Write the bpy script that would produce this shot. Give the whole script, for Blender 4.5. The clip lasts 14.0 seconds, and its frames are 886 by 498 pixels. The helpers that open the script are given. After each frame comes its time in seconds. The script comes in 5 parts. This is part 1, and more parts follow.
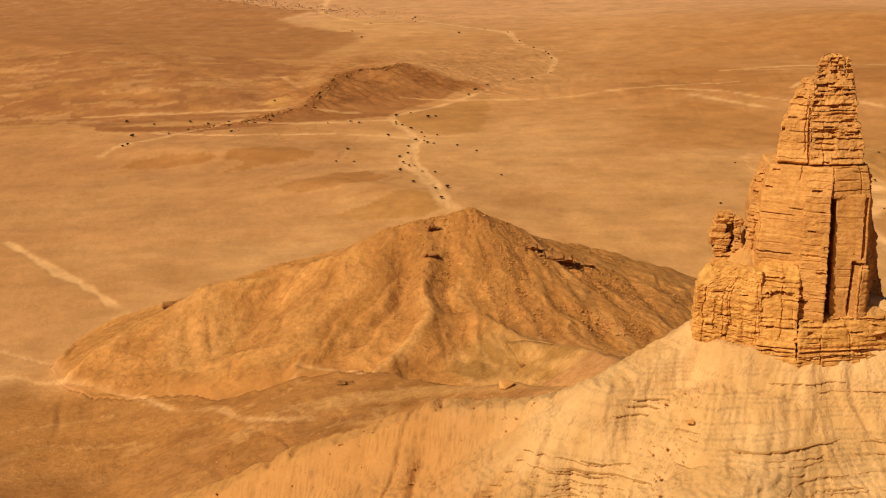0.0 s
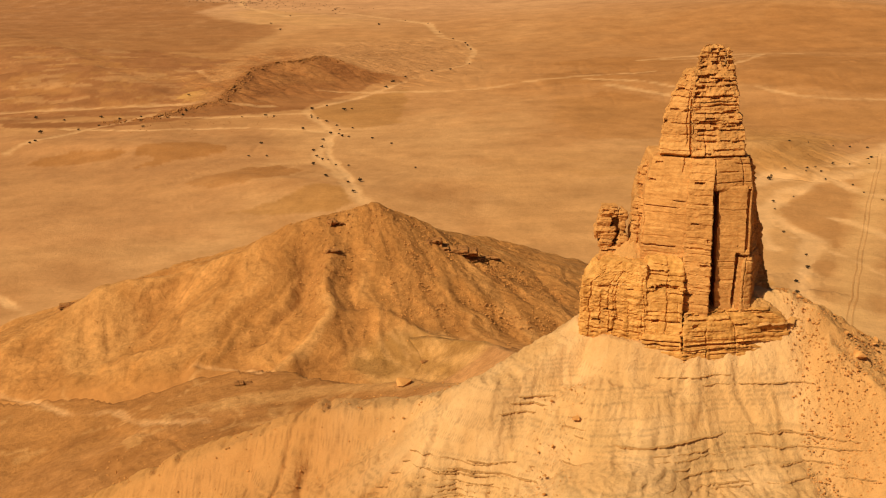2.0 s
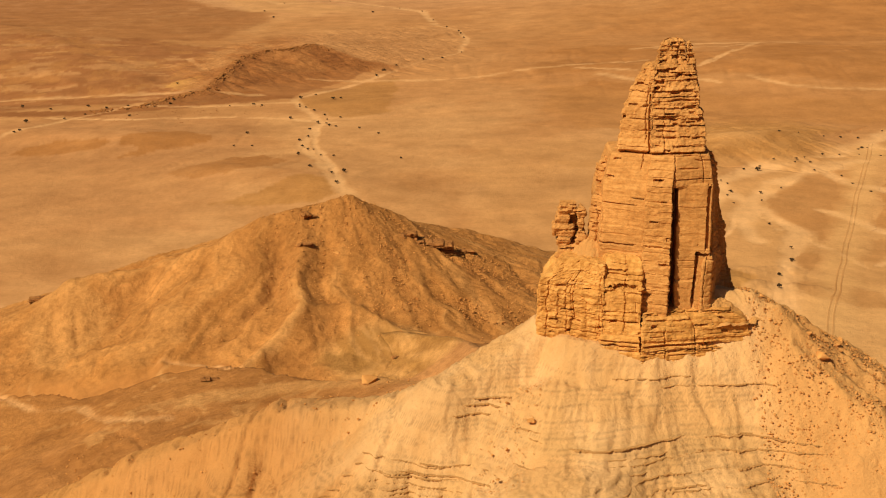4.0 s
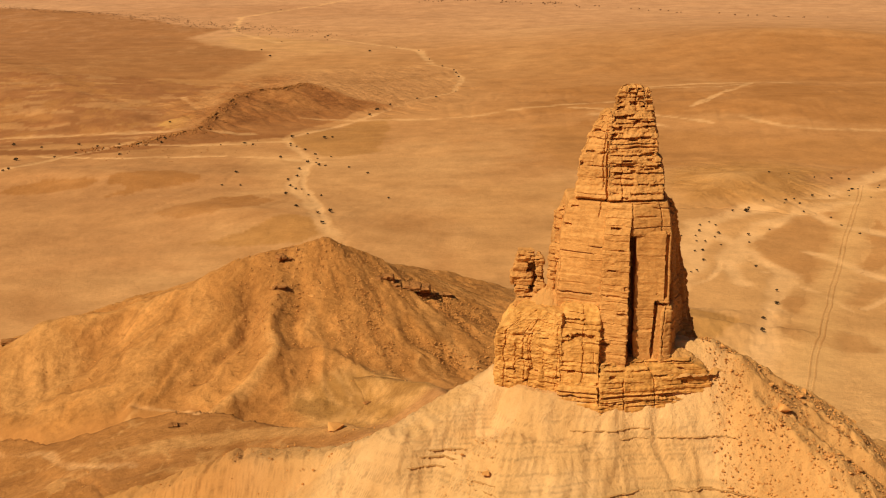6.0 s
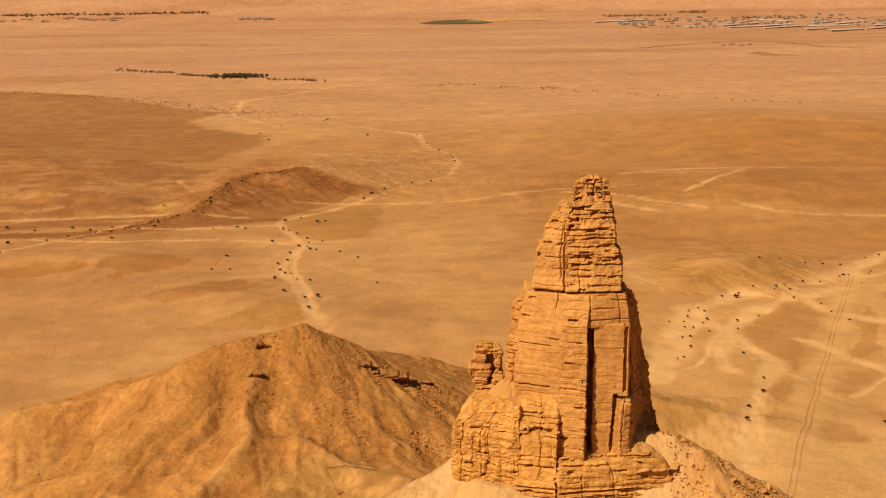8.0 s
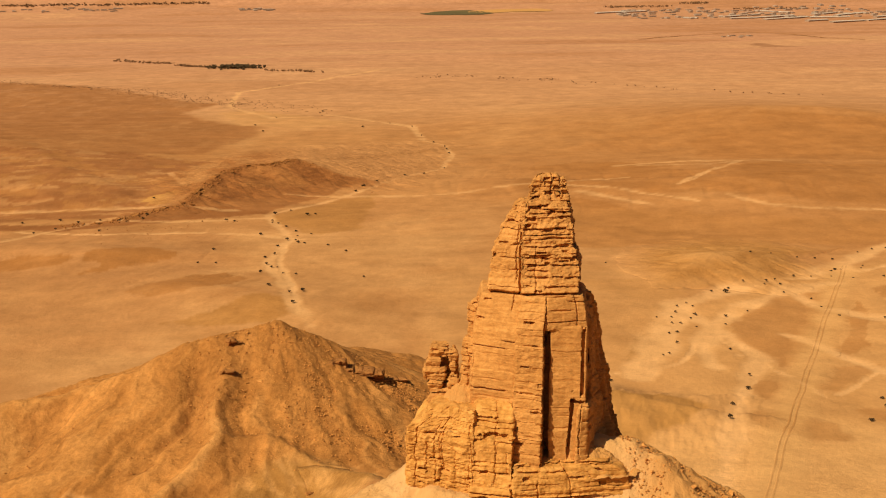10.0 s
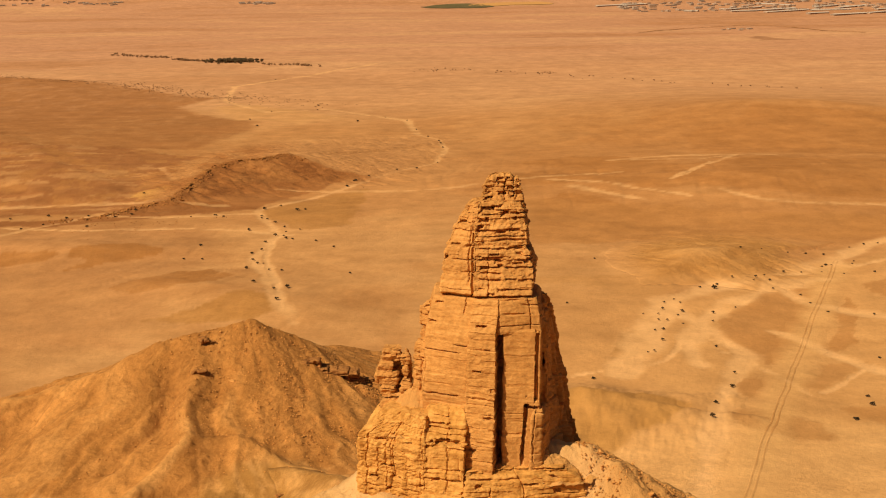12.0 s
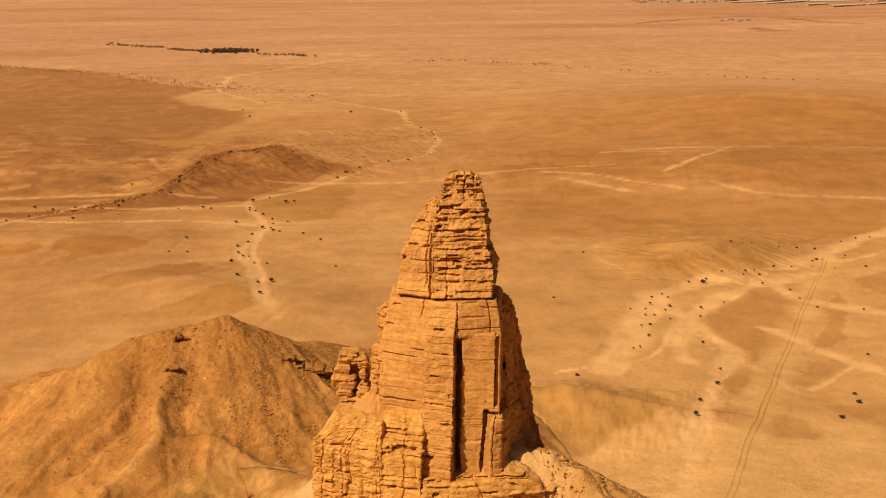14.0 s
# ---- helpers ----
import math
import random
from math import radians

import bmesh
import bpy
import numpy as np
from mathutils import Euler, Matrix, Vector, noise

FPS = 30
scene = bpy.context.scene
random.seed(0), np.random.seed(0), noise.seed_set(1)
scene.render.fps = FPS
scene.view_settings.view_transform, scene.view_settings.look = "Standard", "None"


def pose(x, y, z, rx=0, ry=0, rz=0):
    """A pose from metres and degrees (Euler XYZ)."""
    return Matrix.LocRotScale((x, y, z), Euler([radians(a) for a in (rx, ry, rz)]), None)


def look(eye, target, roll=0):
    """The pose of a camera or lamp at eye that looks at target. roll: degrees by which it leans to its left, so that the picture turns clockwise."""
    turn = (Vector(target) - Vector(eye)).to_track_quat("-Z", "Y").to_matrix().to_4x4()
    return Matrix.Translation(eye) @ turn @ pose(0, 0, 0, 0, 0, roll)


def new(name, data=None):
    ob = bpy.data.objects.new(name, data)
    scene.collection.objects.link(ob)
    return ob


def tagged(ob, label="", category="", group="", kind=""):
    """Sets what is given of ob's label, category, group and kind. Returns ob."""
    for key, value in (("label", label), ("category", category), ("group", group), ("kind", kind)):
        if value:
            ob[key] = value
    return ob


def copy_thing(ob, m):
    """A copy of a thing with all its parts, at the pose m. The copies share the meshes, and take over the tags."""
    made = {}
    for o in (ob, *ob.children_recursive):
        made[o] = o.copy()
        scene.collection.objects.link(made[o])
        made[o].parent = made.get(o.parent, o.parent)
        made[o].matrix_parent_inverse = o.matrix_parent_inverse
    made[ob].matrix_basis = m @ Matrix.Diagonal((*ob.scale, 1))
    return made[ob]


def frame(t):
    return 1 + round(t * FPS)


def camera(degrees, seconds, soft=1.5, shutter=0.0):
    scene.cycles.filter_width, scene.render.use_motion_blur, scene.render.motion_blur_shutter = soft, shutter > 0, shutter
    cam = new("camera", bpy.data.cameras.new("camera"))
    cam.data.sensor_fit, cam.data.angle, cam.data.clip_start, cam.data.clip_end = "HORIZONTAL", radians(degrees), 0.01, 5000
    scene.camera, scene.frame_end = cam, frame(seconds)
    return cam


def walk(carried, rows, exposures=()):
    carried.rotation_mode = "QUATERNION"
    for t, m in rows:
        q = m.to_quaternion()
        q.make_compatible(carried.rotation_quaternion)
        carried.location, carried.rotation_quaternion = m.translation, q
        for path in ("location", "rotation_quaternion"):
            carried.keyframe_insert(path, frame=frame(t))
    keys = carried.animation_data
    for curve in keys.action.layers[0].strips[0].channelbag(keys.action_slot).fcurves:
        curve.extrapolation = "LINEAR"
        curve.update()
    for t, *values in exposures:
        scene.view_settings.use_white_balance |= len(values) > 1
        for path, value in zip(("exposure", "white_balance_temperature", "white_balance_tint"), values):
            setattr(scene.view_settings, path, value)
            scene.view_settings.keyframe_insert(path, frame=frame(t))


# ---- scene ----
cam = camera(38.0, 14.0, soft=1.1)
PATH = [
    (0, (0.59, 0.04, 168.96), (0.54, 95.89, 140.44), -1.16),
    (0.5, (3.09, 0.61, 169.02), (2.96, 96.42, 140.37), -1.22),
    (0.6, (3.47, 1.08, 168.89), (4.44, 96.88, 140.21), -1.18),
    (0.7, (3.85, 1.56, 168.76), (6.47, 97.31, 140.05), -1.14),
    (0.8, (4.24, 2.03, 168.63), (8.49, 97.72, 139.9), -1.11),
    (0.9, (4.62, 2.51, 168.5), (9.86, 98.14, 139.74), -1.07),
    (1, (5.01, 2.98, 168.38), (10.35, 98.6, 139.58), -1.03),
    (1.5, (7.27, 3.46, 168.54), (12.58, 99.0, 139.5), -1.09),
    (2, (9.59, 4.34, 168.49), (14.82, 99.82, 139.24), -1.14),
    (2.5, (11.85, 5.37, 168.57), (17.03, 100.77, 139.07), -1.15),
    (3, (14.06, 6.57, 168.57), (19.2, 101.91, 138.85), -1.14),
    (5.5, (24.82, 12.68, 168.89), (29.67, 107.75, 138.28), -0.99),
    (5.7, (25.68, 12.84, 169.02), (30.52, 108.08, 138.93), -0.97),
    (5.8, (26.1, 12.93, 169.08), (30.95, 108.33, 139.52), -0.96),
    (5.9, (26.53, 13.01, 169.14), (31.39, 108.72, 140.6), -0.96),
    (6, (26.96, 13.09, 169.21), (31.82, 109.13, 141.77), -0.95),
    (6.2, (27.72, 12.65, 169.37), (32.61, 109.4, 144.56), -0.92),
    (6.4, (28.47, 12.21, 169.53), (33.38, 109.46, 146.78), -0.90),
    (6.5, (28.84, 11.99, 169.61), (33.76, 109.43, 147.7), -0.88),
    (6.6, (29.26, 12.06, 169.67), (34.16, 109.58, 148.05), -0.88),
    (6.8, (30.08, 12.22, 169.77), (34.95, 109.86, 148.74), -0.87),
    (7, (30.9, 12.37, 169.87), (35.74, 110.05, 148.99), -0.87),
    (7.5, (33.14, 13.98, 169.86), (37.9, 111.63, 148.82), -0.87),
    (8, (35.24, 14.97, 170.09), (39.92, 112.57, 148.82), -0.84),
    (10.5, (45.96, 22.17, 170.12), (50.29, 119.61, 148.05), -0.81),
    (11, (48.1, 23.11, 170.18), (52.33, 120.53, 148.01), -0.84),
    (11.5, (50.17, 24.38, 170.14), (54.35, 121.77, 147.86), -0.83),
    (12, (52.39, 25.8, 170.15), (56.55, 123.16, 147.7), -0.88),
    (12.5, (54.63, 26.97, 170.1), (58.74, 124.29, 147.49), -0.89),
    (13, (56.53, 28.39, 170.17), (60.67, 125.68, 147.38), -0.81),
    (13.5, (58.03, 30.37, 170.14), (62.2, 127.6, 147.16), -0.75),
    (14, (59.18, 32.13, 170.13), (63.36, 129.32, 146.95), -0.72),
]
walk(cam, [(t, look(eye, target, roll)) for t, eye, target, roll in PATH],
     exposures=((0, 0.0, 6500, 10), (3.2, 0.0, 6500, 10), (6.4, 0.0, 6500, 10), (8, 0.0, 6750, 11.5), (11, 0.0, 6950, 12), (14, 0.0, 7000, 12.5)))

# ---------------------------------------------------------------- daylight
SUN_FROM = Vector((-0.76, -0.60, 0.98)).normalized()
world = bpy.data.worlds.new("world")
scene.world = world
world.use_nodes = True
wn = world.node_tree.nodes
sky = wn.new("ShaderNodeTexSky")
sky.sky_type = "NISHITA"
sky.sun_disc = False
sky.sun_elevation = math.asin(SUN_FROM.z)
sky.sun_rotation = math.atan2(SUN_FROM.x, SUN_FROM.y)
sky.dust_density = 3.0
wn["Background"].inputs["Strength"].default_value = 0.024
world.node_tree.links.new(sky.outputs["Color"], wn["Background"].inputs["Color"])
sun = new("sun", bpy.data.lights.new("sun", "SUN"))
sun.data.energy, sun.data.angle, sun.data.color = 4.83, radians(0.5), (1.0, 0.85, 0.605)
sun.matrix_world = look(SUN_FROM * 900 + Vector((60, 220, 80)), (60, 220, 80))
scene.view_settings.exposure = 0.0


# ---------------------------------------------------------------- materials
def node_material(name, rough=0.9):
    m = bpy.data.materials.new(name)
    m.use_nodes = True
    nt = m.node_tree
    bsdf = nt.nodes["Principled BSDF"]
    bsdf.inputs["Roughness"].default_value = rough
    bsdf.inputs["Specular IOR Level"].default_value = 0.15
    return m, nt, bsdf


def noise_node(nt, scale, stretch=(1, 1, 1), detail=5.0, rough=0.6):
    co = nt.nodes.new("ShaderNodeTexCoord")
    mp = nt.nodes.new("ShaderNodeMapping")
    mp.inputs["Scale"].default_value = stretch
    no = nt.nodes.new("ShaderNodeTexNoise")
    no.inputs["Scale"].default_value = scale
    no.inputs["Detail"].default_value = detail
    no.inputs["Roughness"].default_value = rough
    nt.links.new(co.outputs["Object"], mp.inputs["Vector"])
    nt.links.new(mp.outputs["Vector"], no.inputs["Vector"])
    return no


def ramp(nt, source, stops):
    r = nt.nodes.new("ShaderNodeValToRGB")
    e = r.color_ramp.elements
    while len(e) < len(stops):
        e.new(0.5)
    for el, (pos, col) in zip(e, stops):
        el.position, el.color = pos, (*col, 1)
    nt.links.new(source, r.inputs["Fac"])
    return r.outputs["Color"]


def blend(nt, a, b, fac, kind="MIX"):
    n = nt.nodes.new("ShaderNodeMix")
    n.data_type, n.blend_type = "RGBA", kind
    for socket, v in ((n.inputs[0], fac), (n.inputs[6], a), (n.inputs[7], b)):
        if isinstance(v, bpy.types.NodeSocket):
            nt.links.new(v, socket)
        elif isinstance(v, float):
            socket.default_value = v
        else:
            socket.default_value = (*v, 1)
    return n.outputs[2]


def relief(nt, bsdf, sources):
    """Bump from (socket, strength, metres) in a chain."""
    last = None
    for socket, strength, size in sources:
        b = nt.nodes.new("ShaderNodeBump")
        b.inputs["Distance"].default_value = size
        if isinstance(strength, bpy.types.NodeSocket):
            nt.links.new(strength, b.inputs["Strength"])
        else:
            b.inputs["Strength"].default_value = strength
        nt.links.new(socket, b.inputs["Height"])
        if last:
            nt.links.new(last, b.inputs["Normal"])
        last = b.outputs["Normal"]
    nt.links.new(last, bsdf.inputs["Normal"])


def soil_material(name, grain=0.35, pebbles=0.25, bump=0.5, base=(0.12, 0.07, 0.2)):
    """Sand and gravel: the soil's own colour with drifts, grain and scattered stones."""
    m, nt, bsdf = node_material(name, 0.95)
    at = nt.nodes.new("ShaderNodeAttribute")
    at.attribute_name = "soil"

    def grade(low, high):
        r = nt.nodes.new("ShaderNodeMapRange")
        nt.links.new(at.outputs["Alpha"], r.inputs["Value"])
        r.inputs["To Min"].default_value, r.inputs["To Max"].default_value = low, high
        return r.outputs["Result"]

    grain1, grain2, pebbles = grade(base[0] * 1.4, grain * 1.4), grade(base[0] * 1.3, grain * 1.3), grade(base[1], pebbles)
    bump = grade(base[2], bump)
    drift, fine, grit = noise_node(nt, 0.05, detail=8.0), noise_node(nt, 0.55, detail=6.0, rough=0.7), noise_node(nt, 2.4, detail=3.0, rough=0.7)
    col = blend(nt, at.outputs["Color"], ramp(nt, drift.outputs["Fac"], [(0.32, (0.80, 0.76, 0.70)), (0.62, (1.10, 1.10, 1.10))]), 0.6, "MULTIPLY")
    mid = noise_node(nt, 0.13, detail=9.0, rough=0.68)
    col = blend(nt, col, ramp(nt, mid.outputs["Fac"], [(0.36, (0.72, 0.66, 0.58)), (0.58, (1.12, 1.13, 1.14))]), grain1, "MULTIPLY")
    col = blend(nt, col, ramp(nt, fine.outputs["Fac"], [(0.36, (0.62, 0.56, 0.50)), (0.58, (1.15, 1.15, 1.15))]), grain2, "MULTIPLY")
    col = blend(nt, col, ramp(nt, grit.outputs["Fac"], [(0.36, (0.42, 0.36, 0.30)), (0.46, (1, 1, 1))]), pebbles, "MULTIPLY")
    nt.links.new(col, bsdf.inputs["Base Color"])
    relief(nt, bsdf, [(mid.outputs["Fac"], bump, 2.5), (fine.outputs["Fac"], bump, 1.0), (grit.outputs["Fac"], bump, 0.28)])
    return m


def rock_material(name, light, mid, dark, bed=2.2, stain=0.25, bump=0.6):
    """Bedded limestone: thin beds of changing tone, water stains, pitted and dusty."""
    m, nt, bsdf = node_material(name, 0.92)
    beds, fine = noise_node(nt, 1.0, (0.22, 0.22, bed), 6.0, 0.65), noise_node(nt, 1.3, (1, 1, 1.4), 8.0, 0.65)
    runs, broad = noise_node(nt, 1.0, (0.9, 0.9, 0.09), 4.0), noise_node(nt, 0.16, detail=4.0)
    col = ramp(nt, beds.outputs["Fac"], [(0.30, dark), (0.45, mid), (0.62, light)])
    col = blend(nt, col, ramp(nt, broad.outputs["Fac"], [(0.32, (0.82, 0.78, 0.72)), (0.65, (1.12, 1.12, 1.10))]), 0.8, "MULTIPLY")
    col = blend(nt, col, ramp(nt, fine.outputs["Fac"], [(0.30, (0.62, 0.56, 0.48)), (0.55, (1.08, 1.08, 1.08))]), 0.55, "MULTIPLY")
    col = blend(nt, col, ramp(nt, runs.outputs["Fac"], [(0.36, (0.66, 0.58, 0.44)), (0.50, (1, 1, 1))]), stain, "MULTIPLY")
    nt.links.new(col, bsdf.inputs["Base Color"])
    relief(nt, bsdf, [(beds.outputs["Fac"], bump * 0.8, 0.22), (fine.outputs["Fac"], bump, 0.30)])
    return m


def plain_material(name, col, rough=0.8, spread=0.35, scale=1.5):
    m, nt, bsdf = node_material(name, rough)
    n = noise_node(nt, scale, detail=5.0)
    info = nt.nodes.new("ShaderNodeObjectInfo")
    c = blend(nt, col, ramp(nt, n.outputs["Fac"], [(0.3, (0.6, 0.6, 0.6)), (0.7, (1.25, 1.25, 1.25))]), spread, "MULTIPLY")
    c = blend(nt, c, ramp(nt, info.outputs["Random"], [(0.0, (0.75, 0.75, 0.75)), (1.0, (1.15, 1.15, 1.15))]), 0.6, "MULTIPLY")
    nt.links.new(c, bsdf.inputs["Base Color"])
    return m


SOIL = soil_material("desert_soil", 0.36, 0.30, 0.45)
HILL_SOIL = soil_material("scree_soil", 0.36, 0.22, 0.5)
MARL = soil_material("pale_marl", 0.07, 0.12, 0.4)
ROCK = rock_material("bedded_limestone", (0.62, 0.315, 0.100), (0.56, 0.272, 0.080), (0.46, 0.212, 0.060))
ROCK_LOW = rock_material("stained_limestone", (0.704, 0.369, 0.108), (0.602, 0.297, 0.077), (0.422, 0.195, 0.046), 1.3, 0.7)
STONE = rock_material("fallen_stone", (0.66, 0.330, 0.105), (0.58, 0.278, 0.082), (0.46, 0.205, 0.058), 1.2, 0.1)
SCREE = rock_material("brown_scree", (0.60, 0.282, 0.080), (0.53, 0.240, 0.066), (0.44, 0.192, 0.052), 1.2, 0.1)
# Dark rim rock; on the hill's tan ledges it paints in overhang shade.
CAPROCK = rock_material("dark_caprock", (0.43, 0.192, 0.058), (0.32, 0.138, 0.041), (0.16, 0.064, 0.020), 1.6, 0.2)
RUT = plain_material("rutted_sand", (0.60, 0.315, 0.105), 0.95, 0.4, 0.6)
LEAF = plain_material("dusty_leaves", (0.078, 0.050, 0.024), 0.8, 0.5, 2.0)
# Far trees: leaf colour lightened, so the haze of distance is in the paint.
HAZED_LEAF = plain_material("hazed_scrub", (0.24, 0.130, 0.062), 0.9, 0.5, 0.2)
WOOD = plain_material("dry_wood", (0.12, 0.08, 0.045), 0.9, 0.4, 4.0)
FIELD = plain_material("irrigated_crop", (0.13, 0.105, 0.045), 0.9, 0.5, 0.02)
WHITE = plain_material("white_sheet_roof", (0.66, 0.56, 0.46), 0.5, 0.2, 0.1)
GREY = plain_material("dusty_plaster", (0.36, 0.26, 0.19), 0.9, 0.4, 0.3)


# ---------------------------------------------------------------- landforms
def lattice(ix, iy, seed):
    """A random number in 0..1 for each whole-numbered cell."""
    h = (ix.astype(np.int64) * 374761393 + iy.astype(np.int64) * 668265263 + seed * 974634777) & 0xFFFFFFFF
    h = ((h ^ (h >> 13)) * 1274126177) & 0xFFFFFFFF
    h = ((h ^ (h >> 16)) * 2246822519) & 0xFFFFFFFF
    return ((h ^ (h >> 15)) & 0xFFFFFF) / float(0xFFFFFF)


def value(x, y, seed=0):
    ix, iy = np.floor(x), np.floor(y)
    fx, fy = x - ix, y - iy
    fx, fy = fx * fx * fx * (fx * (6 * fx - 15) + 10), fy * fy * fy * (fy * (6 * fy - 15) + 10)
    a, b = lattice(ix, iy, seed), lattice(ix + 1, iy, seed)
    c, d = lattice(ix, iy + 1, seed), lattice(ix + 1, iy + 1, seed)
    return (a + (b - a) * fx) * (1 - fy) + (c + (d - c) * fx) * fy


def fbm(x, y, seed=0, octaves=4, gain=0.5):
    """Fractal noise about zero, within about -1..1."""
    total, amp, norm = 0.0, 1.0, 0.0
    for k in range(octaves):
        total = total + amp * (2 * value(x + 17.3 * k, y - 9.1 * k, seed + k) - 1)
        norm += amp
        x, y, amp = 2.03 * x + 0.31 * y, 2.03 * y - 0.31 * x, amp * gain
    return total / norm


def ease(a, b, v):
    t = np.clip((v - a) / (b - a), 0, 1)
    return t * t * (3 - 2 * t)


def along(X, Y, pts):
    """Distance to a crest line, its height there, which side (+ is its left), and the way along it."""
    best = np.full(X.shape, 1e9)
    zc, side, way, run = np.zeros(X.shape), np.ones(X.shape), np.zeros(X.shape), 0.0
    for (x0, y0, z0), (x1, y1, z1) in zip(pts, pts[1:]):
        dx, dy = x1 - x0, y1 - y0
        size = math.hypot(dx, dy)
        t = np.clip(((X - x0) * dx + (Y - y0) * dy) / size**2, 0, 1)
        d = np.hypot(X - x0 - t * dx, Y - y0 - t * dy)
        near = d < best
        best = np.where(near, d, best)
        zc = np.where(near, z0 + t * (z1 - z0), zc)
        side = np.where(near, np.sign(dx * (Y - y0) - dy * (X - x0)), side)
        way = np.where(near, run + t * size, way)
        run += size
    return best, zc, side, way


def ridge(X, Y, pts, left, right, foot, flat=0.0, gully=(0.0, 9.0), seed=1, wide=1.6, blunt=1.5):
    """A ridge whose flanks start at the slopes left and right of its crest line and flatten out towards foot."""
    most = max(max(p[2] for p in pts) - foot, 8)
    margin = flat + 2.6 * wide * most / min(left, right)
    xs, ys = [p[0] for p in pts], [p[1] for p in pts]
    near = (X > min(xs) - margin) & (X < max(xs) + margin) & (Y > min(ys) - margin) & (Y < max(ys) + margin)
    full = np.full(X.shape, -90.0)
    if not near.any():
        return full
    X, Y = X[near], Y[near]
    h = off = None
    for (x0, y0, z0), (x1, y1, z1) in zip(pts, pts[1:]):
        dx, dy = x1 - x0, y1 - y0
        size = math.hypot(dx, dy)
        go = ((X - x0) * dx + (Y - y0) * dy) / size**2
        t = np.clip(go, 0, 1)
        d = np.hypot(X - x0 - t * dx, Y - y0 - t * dy)
        zc = z0 + t * (z1 - z0)
        half = np.clip(0.5 + (dx * (Y - y0) - dy * (X - x0)) / size / 4.0, 0, 1)
        slope = right + (left - right) * half
        out = np.sqrt(np.maximum(0, d - flat) ** 2 + blunt**2) - blunt
        low = np.minimum(foot, zc - 8)
        tall = zc - low
        reach = wide * tall / slope
        one = low + tall * np.exp(-out * slope / tall) - 70 * ease(reach, 4.5 * reach, out)
        h = one if h is None else over(h, one, 0.4)
        off = out if off is None else np.minimum(off, out)
    if gully[0]:
        dx, dy = pts[-1][0] - pts[0][0], pts[-1][1] - pts[0][1]
        size = math.hypot(dx, dy)
        go, across = (X * dx + Y * dy) / size + 3.0 * fbm(X / 23, Y / 23, seed + 50, 2), (X * dy - Y * dx) / size
        g = np.abs(fbm(go / gully[1], across / (gully[1] * 7), seed, 3))
        h = h - gully[0] * (1 - np.clip(3.2 * g, 0, 1)) * ease(0, 14, off) * np.exp(-off / 70)
    full[near] = h
    return full


def over(a, b, soft=1.5):
    """The higher of two surfaces, with a rounded join."""
    m = np.maximum(a, b)
    return m + soft * np.exp(-np.abs(a - b) / soft) * 0.35


BASE_Y = (-6000, 0, 200, 300, 400, 650, 860, 1050, 1500, 2200, 4300, 4620, 4900, 5400, 9000)
BASE_Z = (40, 40, 30, 20, 14, 10, 4, -4, -7, -2, 0, 22, 92, 130, 130)


def plain(X, Y):
    r = np.where(Y > 900, np.hypot(X * 0.8, Y), Y)
    z = np.interp(r, BASE_Y, BASE_Z)
    z = z - 6.5 * ease(130, 260, X) * (1 - ease(600, 1000, Y))
    far = ease(300, 1500, np.hypot(X, Y))
    z = z + 2.2 * fbm(X / 170, Y / 170, 3, 4) * (0.5 + far) + 0.5 * fbm(X / 31, Y / 31, 8, 3)
    return z


def pedestal_form(X, Y):
    h = ridge(X, Y, [(150, 236, 45), (118, 226, 68), (98, 220, 80.5), (88, 222, 84.5), (66, 222, 83.5), (49, 227, 85.5), (30, 219, 78), (17, 230, 70),
                     (0, 239, 65.5), (-30, 243, 53.5), (-75, 250, 33)], 1.75, 1.0, 28, 2.5, (1.0, 7.0), 11, 0.7)
    top = ridge(X, Y, [(84, 221, 83.2), (70, 220.5, 82.8), (64, 220.5, 83.6), (55, 222.5, 84.8)], 1.8, 1.0, 36, 5.2, (1.1, 6.0), 12, 0.7)
    spur = ridge(X, Y, [(24, 221, 74), (15, 207, 63.5), (6, 190, 50), (-4, 165, 36)], 0.75, 0.9, 34, 1.0, (0.9, 6.0), 13, 0.5)
    spur2 = ridge(X, Y, [(70, 209, 72), (70, 197, 65.5), (72, 175, 48)], 0.45, 0.45, 30, 5.0, (0.8, 5.0), 14, 0.3, 6.0)
    spur3 = ridge(X, Y, [(52, 211, 79), (50, 200, 70), (47, 184, 56)], 0.75, 0.6, 34, 3.0, (0.8, 5.0), 15, 0.4, 6.0)
    apron = ridge(X, Y, [(90, 214, 84.5), (100, 205, 77), (112, 190, 64)], 1.0, 1.7, 36, 1.5, (0.5, 9.0), 16, 0.5)
    spur4 = ridge(X, Y, [(-6, 240, 62), (-10, 226, 55.5), (-16, 200, 42)], 0.7, 0.7, 30, 1.0, (0.8, 6.0), 17, 0.5)
    side = ridge(X, Y, [(77, 222, 92.6), (83.5, 220.5, 92.0), (88, 218.5, 89.6), (94, 215, 84.5)], 0.85, 2.2, 60, 0.5, (0.6, 4.0), 18, 0.45)
    h = over(over(over(h, top, 1.0), over(spur2, spur3, 3.0), 2.5), over(over(spur, spur4), over(apron, side)))
    return h


